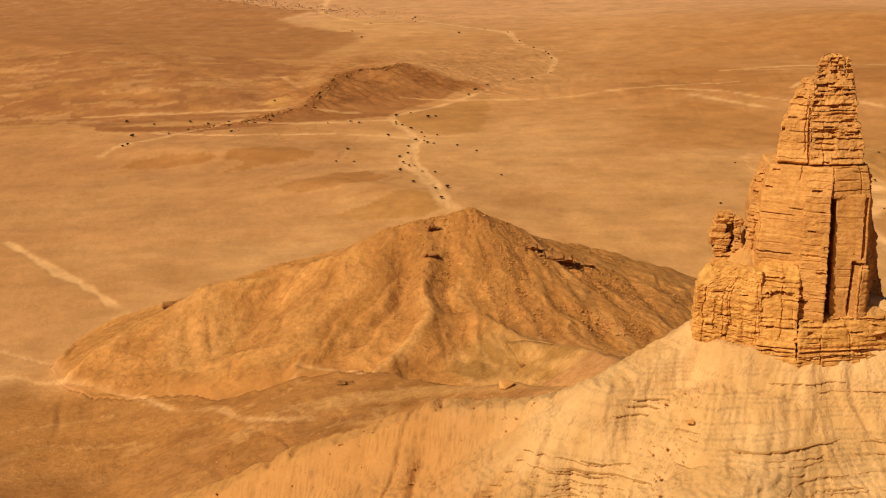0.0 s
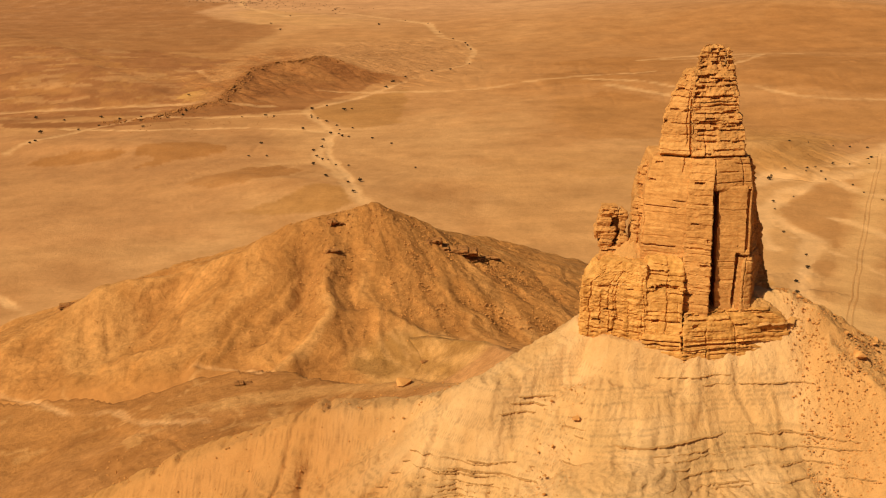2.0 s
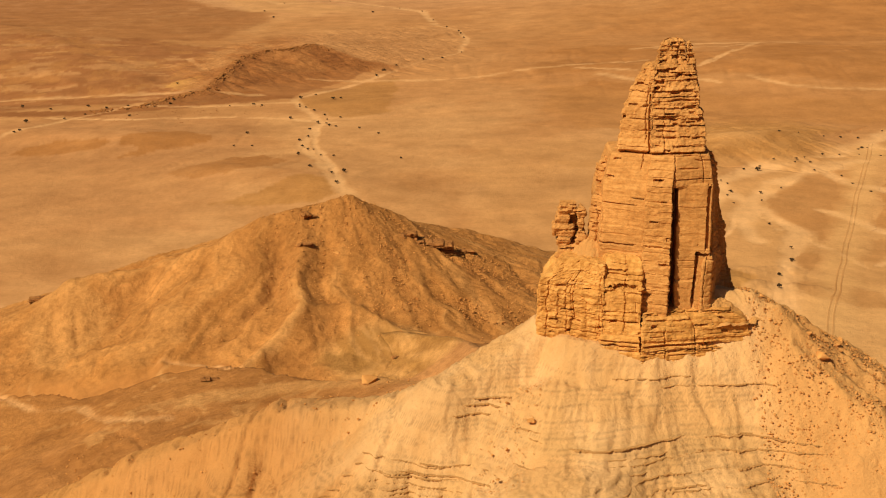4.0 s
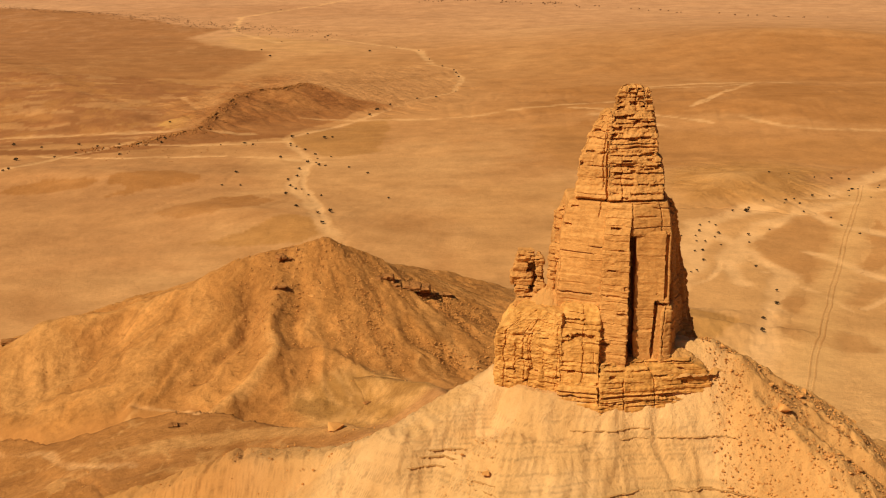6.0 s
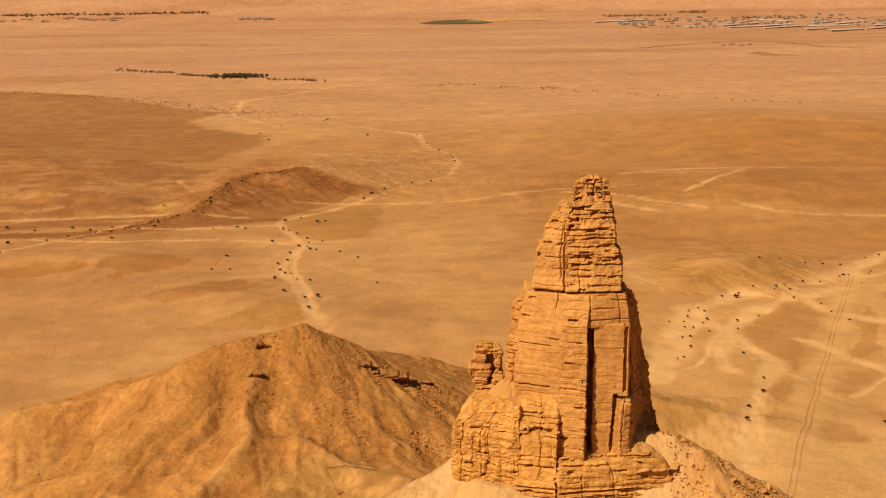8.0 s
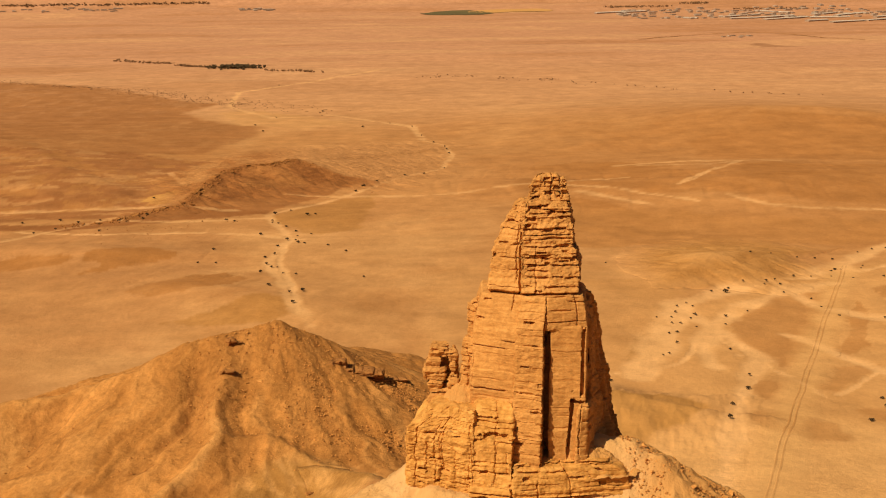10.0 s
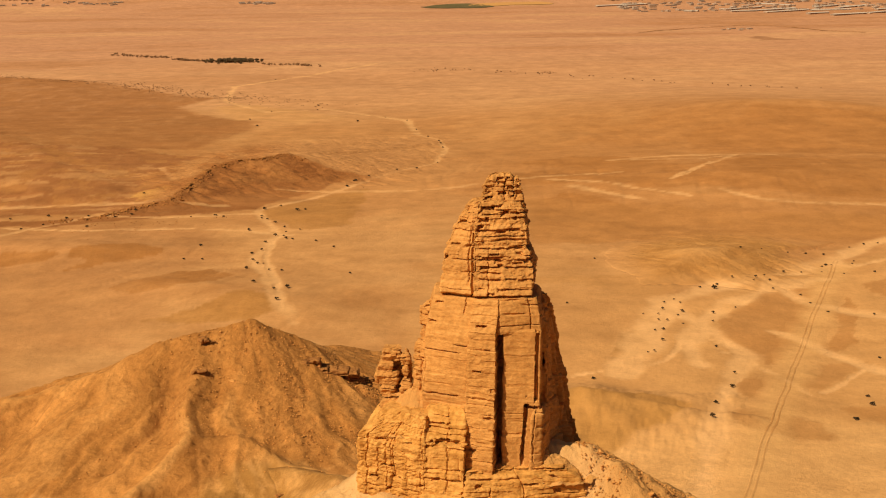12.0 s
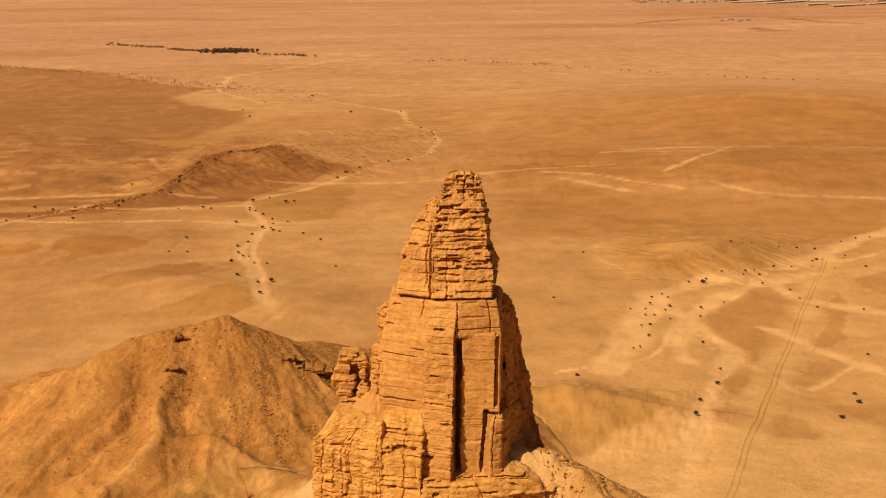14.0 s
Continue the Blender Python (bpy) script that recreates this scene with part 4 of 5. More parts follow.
    for at, z, w, h, deep in spots:
        D = D - deep * ease(1.15, 0.8, np.maximum(np.abs(SS - at) / w, np.abs(ZZ - z) / h) + 0.45 * rag)
    D = D + lumps * fbm(SS / 0.9, ZZ / 0.6, seed + 14, 5, 0.62) + 0.30 * fbm(SS / 5, ZZ / 6, seed + 15, 3)
    D = D - ease(levels[-1][0] - crown, levels[-1][0], ZZ) * 0.5 * crown
    if flute:
        side = ease(0.2, 1.2, SS - sizes[0]) * ease(0.0, 1.0, sizes[0] + sizes[1] - SS)
        D = D - flute * side * (1 - np.clip(2.6 * np.abs(fbm(SS / 1.5 + 0.4 * fbm(SS / 3, ZZ / 3, seed + 18, 3), ZZ / 14, seed + 17, 3)), 0, 1))
    Q = P + N * D[..., None]
    V = np.concatenate([Q, ZZ[..., None]], -1)
    centre = Q[-1].mean(0)
    caps = []
    for k in range(1, 11):
        f = 1 - k / 10
        ring = np.concatenate([centre + (Q[-1] - centre) * f, np.zeros((len(S), 1))], -1)
        ring[:, 2] = zs[-1] + 0.25 * crown * (1 - f) + (0.4 * fbm(ring[:, 0] / 1.2, ring[:, 1] / 1.2, seed + 16, 4, 0.6)) * min(1, 2.5 * (1 - f))
        caps.append(ring)
    me, _ = sheet(name, np.concatenate([V, np.stack(caps)], 0), closed=True)
    me.set_sharp_from_angle(angle=radians(32))
    return part(name, me, mat, parent, label)


pinnacle = tagged(new("rock_pinnacle"), "tall tapering pinnacle of bedded tan limestone on a marl slope", "rock pinnacle")
column("spire_flank", [(116.0, (60.6, 225.2), (65.7, 222.7), (67, 231), (62, 231)), (117.0, (60.5, 224.8), (65.7, 222.3), (67, 231), (62, 231)), (117.6, (60.2, 223.5), (65.7, 221.0), (67, 231), (62, 231)), (119.5, (60.4, 224.4), (65.8, 222.1), (67.5, 231), (62.5, 231)),
                       (124.0, (61.0, 225.4), (65.9, 223.2), (68, 231), (63.5, 231)), (128.0, (63.0, 226.4), (66.1, 224.4), (68, 231), (65, 231)),
                       (131.6, (65.4, 227), (66.8, 225.8), (68, 230.5), (66, 230.5))], pinnacle, ROCK, 401, (0.6, 1.9), 0.18, 0.5, 0.45, 14, 2, 0.26, holes=((65.3, 122.5, 0.16, 6.5, 0.8),), crown=0.8)
column("upper_spire", [(116.2, (65.6, 222.6), (74.0, 222.2), (75.4, 231), (67, 231.5)), (117.0, (65.6, 222.0), (74.2, 221.6), (75.4, 231), (67, 231.5)), (117.5, (65.6, 220.9), (74.6, 220.5), (75.8, 231), (67, 231.5)),
                       (118.5, (65.6, 221.4), (74.9, 221.1), (76.3, 231), (67, 231.5)),
                       (121.0, (65.7, 222.5), (75.2, 222.3), (76.6, 231), (67, 231.5)), (124.0, (65.8, 223.4), (74.5, 223.3), (75.3, 231), (67, 231.5)),
                       (128.6, (65.9, 224.7), (74.2, 225.0), (74.8, 231), (67, 231)), (131.6, (66.3, 226.1), (73.5, 226.3), (74.0, 231), (67.5, 231))],
       pinnacle, ROCK, 402, (0.3, 1.3), 0.22, 0.6, 0.5, 26, 3, 0.34,
       holes=((68.2, 130.4, 1.2, 0.3, 1.0), (67.6, 128.6, 0.9, 0.25, 0.8), (66.9, 127.7, 0.6, 0.25, 0.8), (71.5, 129.4, 0.9, 0.2, 0.7), (73, 127.2, 1.0, 0.22, 0.7)))
column("summit_block", [(130.6, (66.9, 226.6), (72.6, 226.8), (73.2, 230.5), (68, 230.6)), (133.6, (67.4, 227.2), (72.4, 227.3), (72.8, 230.4), (68.4, 230.4)),
                        (135.6, (68.4, 227.9), (72.2, 228), (72.4, 230.2), (69.5, 230.2))], pinnacle, ROCK, 403, (0.4, 1.0), 0.25, 0.5, 0.6, 7, 3, 0.3,
       holes=((70.6, 132.6, 0.7, 0.3, 0.9),), crown=0.9)
column("summit_horn", [(129.5, (72.4, 226.4), (74.2, 226.6), (74.2, 229.5), (72.6, 229.5)), (135.0, (72.5, 227.2), (73.6, 227.3), (73.7, 229.3), (72.6, 229.3))],
       pinnacle, ROCK, 404, (0.4, 1.0), 0.25, 0.5, 0.6, 4, 2, 0.25, crown=0.8)
column("tower_left_wall", [(84.0, (56.6, 223.6), (63.7, 219.3), (67, 236), (57, 236)), (101.0, (57.2, 222.9), (64.0, 219.0), (67, 235), (57, 235)),
                           (111.0, (57.8, 223.6), (64.7, 219.6), (67, 234), (58, 234)), (117.0, (59.2, 224.2), (65.8, 221.2), (67, 233), (60, 233))],
       pinnacle, ROCK, 405, (1.4, 4.2), 0.06, 0.12, 0.3, 3, 5, 0.09, holes=((60.2, 101.2, 3.4, 0.18, 0.6), (60.5, 108.3, 3.2, 0.1, 0.4)))
column("tower_pillar", [(84.0, (63.4, 216.7), (67.9, 214.8), (70, 226), (65, 228)), (92.0, (63.5, 217.1), (67.8, 215.2), (70, 226), (65, 228)),
                        (101.0, (63.8, 218.2), (68.3, 216.4), (70, 227), (65, 229)), (112.0, (64.5, 219.5), (68.7, 217.9), (70.5, 228), (65.5, 230)),
                        (117.0, (65.4, 221.0), (69.5, 219.7), (71, 229), (66, 231))], pinnacle, ROCK, 406, (0.2, 1.0), 0.10, 0.2, 0.25, 16, 2, 0.2)
column("tower_core", [(84.0, (65.6, 221.5), (73.0, 221.3), (74, 232), (66, 233)), (112.0, (66.2, 223.4), (73.4, 223.2), (74, 231), (66.6, 232))],
       pinnacle, ROCK, 418, (0.9, 3.0), 0.1, 0.2, 0.4, 0, 1, 0.1)
column("tower_slab", [(84.0, (69.5, 217.2), (74.6, 216.9), (82, 233), (71, 235)), (92.0, (69.5, 217.6), (74.3, 217.2), (81.5, 232.5), (71, 234)),
                      (100.0, (69.7, 218.2), (75.5, 218.0), (80.8, 232), (71, 234)), (112.3, (69.9, 219.2), (75.9, 219.2), (79.2, 230.5), (71.5, 233))],
       pinnacle, ROCK, 407, (0.9, 3.2), 0.05, 0.16, 0.4, 0, 1, 0.05, holes=((75.0, 106.4, 0.28, 6.0, 1.8), (74.3, 99.6, 1.0, 0.3, 1.6), (73.5, 94.6, 0.30, 5.0, 1.8)), flute=2.2)
column("tower_lintel", [(111.6, (68.7, 218.9), (76.0, 219.3), (79.2, 230.5), (70, 233)), (114.5, (68.9, 219.2), (75.8, 219.6), (78.3, 229.5), (70, 232)),
                        (117.0, (69.0, 219.9), (75.5, 220.2), (76.8, 229), (70, 232))], pinnacle, ROCK, 408, (0.5, 1.6), 0.10, 0.3, 0.5, 3, 3, 0.10)
column("corner_fin", [(84.0, (73.6, 216.1), (75.4, 216.6), (77.5, 221), (74.4, 221)), (98.0, (74.0, 216.9), (75.8, 217.4), (77.6, 221.5), (74.8, 221.5)),
                      (99.6, (74.8, 217.6), (75.9, 217.7), (77, 221), (75.2, 221))], pinnacle, ROCK, 409, (1.0, 3.0), 0.1, 0.2, 0.4, 2, 5, 0.16)
column("shaded_buttress", [(84.0, (78.0, 221.4), (81.4, 224), (86.0, 232), (80, 235)), (90.5, (77.6, 221.8), (79.8, 224.2), (83.8, 231.5), (79, 234)),
                           (100.0, (77.3, 222.6), (78.8, 225.0), (81.9, 231.5), (78, 233)), (110.0, (76.8, 223.6), (77.8, 226.0), (79.8, 230.5), (77, 232)),
                           (115.6, (76.4, 224.4), (77.6, 226.0), (78.6, 229), (76, 230))], pinnacle, ROCK, 410, (1.5, 3.5), 0.3, 0.4, 0.5, 14, 6, 0.35, crown=1.2, flute=2.0)
column("left_flake", [(99.0, (55.2, 225.4), (57.8, 223.6), (59, 229), (57, 229)), (108.0, (56.0, 225.6), (58.0, 224.2), (59, 229), (57.4, 229)),
                      (109.2, (56.6, 225.8), (58.2, 224.6), (59, 229), (57.8, 229))], pinnacle, ROCK, 416, (0.6, 1.8), 0.2, 0.5, 0.5, 4, 4, 0.2)
column("upper_flake", [(104.0, (56.8, 227.4), (58.8, 226.0), (59.6, 230), (58, 230)), (114.4, (57.4, 227.2), (59.2, 226.0), (59.8, 230), (58.4, 230)),
                       (115.2, (58.2, 227.2), (59.2, 226.2), (59.8, 230), (58.8, 230))], pinnacle, ROCK, 417, (0.6, 1.8), 0.3, 0.6, 0.6, 6, 3, 0.25)
column("lower_bastion", [(80.0, (46.0, 223.0), (57.2, 216.7), (60, 230), (48, 232)), (88.0, (46.2, 223.0), (57.2, 217.0), (60, 230), (48, 232)),
                         (93.0, (46.3, 222.9), (57.2, 217.5), (60, 230), (48.2, 231)), (94.6, (46.8, 222.9), (57.3, 217.9), (60, 230), (48.6, 231)), (96.4, (49.4, 223.0), (57.3, 218.3), (60, 230), (50, 231)),
                         (98.4, (51.4, 223.2), (57.4, 218.8), (60, 230), (52, 230.5))],
       pinnacle, ROCK_LOW, 411, (0.9, 2.6), 0.16, 0.25, 0.35, 14, 14, 0.42, crown=0.4)
column("inner_bastion", [(80.0, (56.6, 216.8), (63.2, 214.3), (65, 224), (58, 228)), (88.0, (56.7, 217.1), (63.2, 214.6), (65, 224), (58, 228)),
                         (94.0, (57.0, 218.0), (63.4, 215.6), (65, 224), (58, 228)), (96.2, (57.4, 219.4), (63.6, 216.8), (65, 224), (58, 228)),
                         (99.6, (57.8, 221.0), (63.8, 218.4), (65, 224), (58.4, 228))],
       pinnacle, ROCK_LOW, 412, (0.7, 2.2), 0.18, 0.35, 0.5, 8, 7, 0.22, holes=((60.4, 94.6, 2.2, 0.4, 1.3), (59.2, 97.2, 1.6, 0.2, 0.7)), crown=1.0)
column("base_course", [(79.5, (63.1, 213.6), (82.8, 215.2), (84, 222), (65, 222)), (83.0, (63.1, 213.7), (83.0, 215.2), (84, 222), (65, 222)),
                       (86.0, (63.2, 213.7), (82.6, 215.5), (84, 222), (65, 222)), (88.4, (63.3, 214.3), (81.6, 216.0), (83, 222), (65, 222)),
                       (90.2, (63.4, 215.2), (79.0, 216.0), (82, 222), (65, 222))],
       pinnacle, ROCK_LOW, 413, (0.4, 1.0), 0.16, 0.55, 0.45, 7, 5, 0.2, holes=((70, 84.6, 6.5, 0.22, 0.8), (78, 84.2, 3.5, 0.3, 0.9)), crown=0.9)
column("base_ledge", [(79.5, (56.2, 216.2), (63.0, 213.6), (65, 222), (58, 224)), (84.4, (56.2, 216.3), (63.0, 213.8), (65, 222), (58, 224)),
                      (86.4, (56.4, 216.6), (62.9, 214.3), (65, 222), (58, 224))], pinnacle, ROCK_LOW, 414, (0.5, 1.1), 0.16, 0.5, 0.5, 2, 3, 0.14, holes=((59.6, 84.4, 3.0, 0.2, 0.8),))
column("hoodoo_foot", [(94.0, (49.8, 227.4), (54.8, 225.8), (56, 231), (51, 232)), (97.6, (50.4, 227.6), (54.8, 226.6), (55.5, 231), (51.5, 232)),
                       (99.8, (50.9, 227.8), (54.9, 227.0), (55.5, 231), (51.8, 231.6))], pinnacle, ROCK, 415, (0.6, 1.6), 0.25, 0.6, 0.7, 4, 2, 0.3, crown=0.5)
for low, top, x0, x1, y0, seed in ((99.4, 101.2, 50.3, 52.9, 227.4, 431), (101.1, 103.3, 49.5, 53.3, 227.0, 432), (103.2, 105.1, 49.8, 52.7, 227.3, 433), (105.0, 106.9, 50.6, 53.9, 227.4, 434),
                                   (99.2, 102.2, 53.7, 55.3, 226.5, 435), (102.2, 104.6, 54.0, 55.0, 226.8, 436), (104.5, 106.5, 53.8, 55.3, 226.7, 437),
                                   (97.5, 104.6, 51.4, 55.4, 229.4, 438)):
    column("hoodoo_block", [(low, (x0 + 0.15, y0 + 0.3), (x1 - 0.2, y0), (x1, y0 + 3.4), (x0 + 0.6, y0 + 3.6)), ((low + top) / 2, (x0, y0), (x1, y0 - 0.35), (x1, y0 + 3.4), (x0 + 0.6, y0 + 3.6)),
                            (top, (x0 + 0.2, y0 + 0.1), (x1 - 0.1, y0 - 0.2), (x1 - 0.1, y0 + 3.3), (x0 + 0.7, y0 + 3.5))],
           pinnacle, ROCK, seed, (0.5, 1.3), 0.16, 0.35, 0.6, 1, 1, 0.3, step=0.1, crown=0.35)


def talus(name, centre, size, top, foot, seed, label):
    """A cone of loose debris lying against the rock."""
    t, a = np.linspace(0, 1, 40), np.linspace(0, 2 * math.pi, 120, endpoint=False)
    tt, aa = np.meshgrid(t, a, indexing="ij")
    rr = tt * (1 + 0.22 * fbm(2 * np.cos(aa), 2 * np.sin(aa), seed, 3))
    X, Y = centre[0] + size[0] * rr * np.cos(aa), centre[1] + size[1] * rr * np.sin(aa)
    Z = foot + (top - foot) * (0.5 + 0.5 * np.cos(math.pi * tt)) + 0.9 * fbm(X / 1.4, Y / 1.4, seed + 2, 5, 0.65) * ease(0, 0.2, tt)
    me, _ = sheet(name, np.stack([X, Y, Z], -1), closed=True)
    paint_soil(me, np.tile((0.58, 0.296, 0.093), (X.size, 1)))
    return part(name, me, MARL, pinnacle, label)


talus("saddle_debris", (56.5, 226.5), (8.0, 7.6), 101.4, 94.5, 421, "pale sandy debris in the saddle")
talus("foot_debris", (75.0, 219.2), (10.5, 4.6), 92.4, 87.8, 422, "pale debris at the tower's foot")
talus("corner_debris", (84.0, 216.8), (5.4, 4.4), 86.6, 78.0, 423, "pale rubble banked against the tower's corner")

# ---------------------------------------------------------------- boulders
def rock_bmesh(rng, flat=0.75):
    """An angular block: the hull of a few random points."""
    bm = bmesh.new()
    for _ in range(13):
        v = Vector((rng.gauss(0, 1), rng.gauss(0, 1), rng.gauss(0, 1))).normalized() * rng.uniform(0.38, 0.55)
        bm.verts.new((v.x, v.y * 0.85, v.z * flat))
    res = bmesh.ops.convex_hull(bm, input=bm.verts)
    bmesh.ops.delete(bm, geom=list({g for g in res["geom_interior"] + res["geom_unused"] if isinstance(g, bmesh.types.BMVert)}), context="VERTS")
    return bm


def boulder_mesh(seed, flat=0.75):
    bm = rock_bmesh(random.Random(seed), flat)
    me = bpy.data.meshes.new("boulder")
    bm.to_mesh(me)
    bm.free()
    me.materials.append(STONE)
    return me


BOULDERS = [boulder_mesh(k, 0.6 + 0.1 * (k % 4)) for k in range(7)]


def ground_at(x, y):
    return float(land(np.array([float(x)]), np.array([float(y)]))[0])


def boulder(x, y, size, rng, label="tan limestone boulder on the slope", group="fallen boulders"):
    ob = new("boulder", rng.choice(BOULDERS))
    ob.matrix_world = Matrix.LocRotScale((x, y, ground_at(x, y) + 0.10 * size), Euler((rng.uniform(-0.3, 0.3), rng.uniform(-0.3, 0.3), rng.uniform(0, 6.3))),
                                         (size, size * rng.uniform(0.7, 1.1), size * rng.uniform(0.7, 1.0)))
    return tagged(ob, label, "boulder", group)


rng = random.Random(5)
boulder(15.3, 291.6, 5.0, rng, "large tan boulder on the saddle")
boulder(94.3, 212.0, 3.4, rng, "large tan boulder on the rubble slope")
boulder(43.4, 207.9, 2.2, rng, "tan boulder stuck on the marl slope")
boulder(5.8, 384.0, 2.6, rng, "round boulder on the hillside")
for _ in range(36):
    boulder(rng.uniform(84, 110), rng.uniform(200, 224), rng.choice((0.6, 0.8, 1.0, 1.5)), rng)
for _ in range(14):
    t = rng.random()
    boulder(44 - 10 * t + rng.gauss(0, 2.5), 214 - 22 * t, rng.choice((0.5, 0.7, 1.0)), rng)

def rubble(name, spots, label, seed):
    """Countless loose stones strewn over a slope, joined into one."""
    rng = random.Random(seed)
    base = []
    for _ in range(6):
        bm = rock_bmesh(rng, 0.7)
        bm.verts.index_update()
        base.append((np.array([v.co[:] for v in bm.verts]), [[v.index for v in f.verts] for f in bm.faces]))
        bm.free()
    X, Y = np.array([s[0] for s in spots]), np.array([s[1] for s in spots])
    Z = land(X, Y)
    verts, faces, n = [], [], 0
    for x, y, z, (_, _, size) in zip(X, Y, Z, spots):
        pts, fs = base[rng.randrange(6)]
        a = rng.uniform(0, 6.28)
        c, s = math.cos(a) * size, math.sin(a) * size
        verts.append(np.stack([x + pts[:, 0] * c - pts[:, 1] * s, y + pts[:, 0] * s + pts[:, 1] * c, z + 0.08 * size + pts[:, 2] * size], -1))
        faces += [[n + i for i in f] for f in fs]
        n += len(pts)
    me = bpy.data.meshes.new(name)
    me.from_pydata(np.concatenate(verts).tolist(), [], faces)
    return thing(name, me, {"scree": SCREE, "dark_scree": CAPROCK}.get(name, STONE), label, "rubble", kind="stuff")


rng = random.Random(6)
rubble("rubble", [(rng.uniform(82, 118), rng.uniform(196, 226), rng.choice((0.15, 0.2, 0.25, 0.3, 0.4, 0.6))) for _ in range(4600)], "orange limestone rubble strewn down the slope", 91)
rubble("rubble", [(44 - 12 * t + rng.gauss(0, 3.0), 216 - 26 * t, rng.choice((0.12, 0.15, 0.2, 0.3))) for t in (rng.random() for _ in range(420))], "loose tan stones in a chute of the marl slope", 92)
rubble("scree", [(rng.gauss(5, 42), rng.uniform(348, 408), rng.choice((0.2, 0.25, 0.3, 0.4, 0.5, 0.7))) for _ in range(2400)], "loose brown stones over the hill's flank", 93)
rubble("scree", [(rng.gauss(36, 18), rng.uniform(360, 404), rng.choice((0.25, 0.3, 0.4, 0.5, 0.8))) for _ in range(2600)], "coarse brown stones below the caprock", 94)
rubble("scree", [(rng.uniform(-60, 30), rng.uniform(225, 300), rng.choice((0.3, 0.4, 0.6))) for _ in range(700)], "loose stones over the bench", 95)

rim_stones = []
for _ in range(1500):
    k, t = rng.randrange(2, len(RIM) - 1), rng.random()
    x, y = (RIM[k][a] * (1 - t) + RIM[k + 1][a] * t for a in (0, 1))
    down = abs(rng.gauss(0, 1)) * (5 if rng.random() < 0.6 else 40)
    rim_stones.append((x + rng.gauss(0, 2) + 0.45 * down, y + rng.gauss(0, 2) - 0.8 * down, rng.choice((0.6, 0.8, 1.0, 1.4, 2.2) if down < 8 else (0.5, 0.7, 1.0))))
rubble("dark_scree", rim_stones, "dark brown blocks along the rim and face of the gravel ridge", 96)

# ---------------------------------------------------------------- shrubs
def shrub_master(seed):
    rng = random.Random(seed)
    root = new("desert_shrub")
    bm = bmesh.new()
    for _ in range(5):
        a, r = rng.uniform(0, 6.28), rng.uniform(0.15, 0.5)
        tip = Vector((r * math.cos(a), r * math.sin(a), rng.uniform(0.45, 0.8)))
        ring = bmesh.ops.create_cone(bm, cap_ends=True, segments=5, radius1=0.05, radius2=0.015, depth=tip.length)["verts"]
        bmesh.ops.translate(bm, verts=ring, vec=(0, 0, tip.length / 2))
        bmesh.ops.rotate(bm, verts=ring, cent=(0, 0, 0), matrix=tip.to_track_quat("Z", "Y").to_matrix())
    part("stem", bm, WOOD, root)
    bm = bmesh.new()
    for _ in range(150):
        a, b = rng.uniform(0, 6.28), math.acos(rng.uniform(-0.15, 1))
        r = rng.uniform(0.55, 1.0) * (0.85 + 0.3 * math.sin(3 * a + seed))
        p = Vector((0.62 * r * math.sin(b) * math.cos(a), 0.62 * r * math.sin(b) * math.sin(a), 0.42 + 0.42 * r * math.cos(b)))
        q = Euler((rng.uniform(0, 6), rng.uniform(0, 6), rng.uniform(0, 6))).to_matrix()
        s = rng.uniform(0.06, 0.13)
        bm.faces.new([bm.verts.new(p + q @ Vector(c) * s) for c in ((-1, -0.6, 0), (1, -0.6, 0.2), (1.2, 0.6, 0), (-0.8, 0.7, -0.2))])
    part("crown", bm, LEAF, root)
    return tagged(root, "dark dusty desert shrub beside a dry wadi", "shrub", "desert shrubs")


SHRUBS = [shrub_master(k) for k in range(4)]
EAST = [(180, 601), (177, 590), (186, 607), (173, 581), (171, 571), (175, 571), (166, 554), (170, 556), (166, 539), (156, 520), (159, 522), (166, 580), (181, 566), (200, 588), (196, 573), (213, 598), (187, 532), (225, 649), (244, 648), (243, 654), (256, 664), (266, 666), (278, 669), (289, 686), (289, 667), (304, 694), (306, 669), (179, 477), (167, 455), (161, 436), (228, 470), (226, 460), (214, 444), (185, 496), (284, 714), (273, 711), (256, 704), (241, 692), (293, 711), (314, 729), (325, 736), (334, 738), (162, 692), (128, 485), (134, 598), (252, 521), (215, 640), (205, 634)]
MIDDLE = [(-3, 873), (-33, 798), (-29, 839), (-25, 836), (-19, 824), (-12, 808), (-10, 792), (-15, 777), (-8, 766), (-4, 763), (-2, 800), (-19, 732), (-21, 702), (-22, 678), (-10, 674), (-3, 670), (-14, 635), (3, 625), (0, 600), (10, 755), (28, 995), (38, 1011), (22, 975), (60, 1039), (76, 1051), (-192, 853), (-174, 812), (-169, 859), (-155, 849), (-140, 840), (-134, 813), (-124, 848), (-114, 866), (-115, 857), (-105, 884), (-121, 935), (-214, 868), (-188, 760), (-95, 1422), (-81, 1358), (22, 1399), (-55, 746), (-59, 710), (-49, 709), (-54, 845), (32, 664), (21, 736), (-28, 1567)]
rng = random.Random(9)


def plant(x, y, size):
    m = Matrix.LocRotScale((x, y, ground_at(x, y) - 0.05), Euler((0, 0, rng.uniform(0, 6.28))), None)
    ob = copy_thing(rng.choice(SHRUBS), m)
    ob.scale = (size, size, size * rng.uniform(0.75, 1.0))


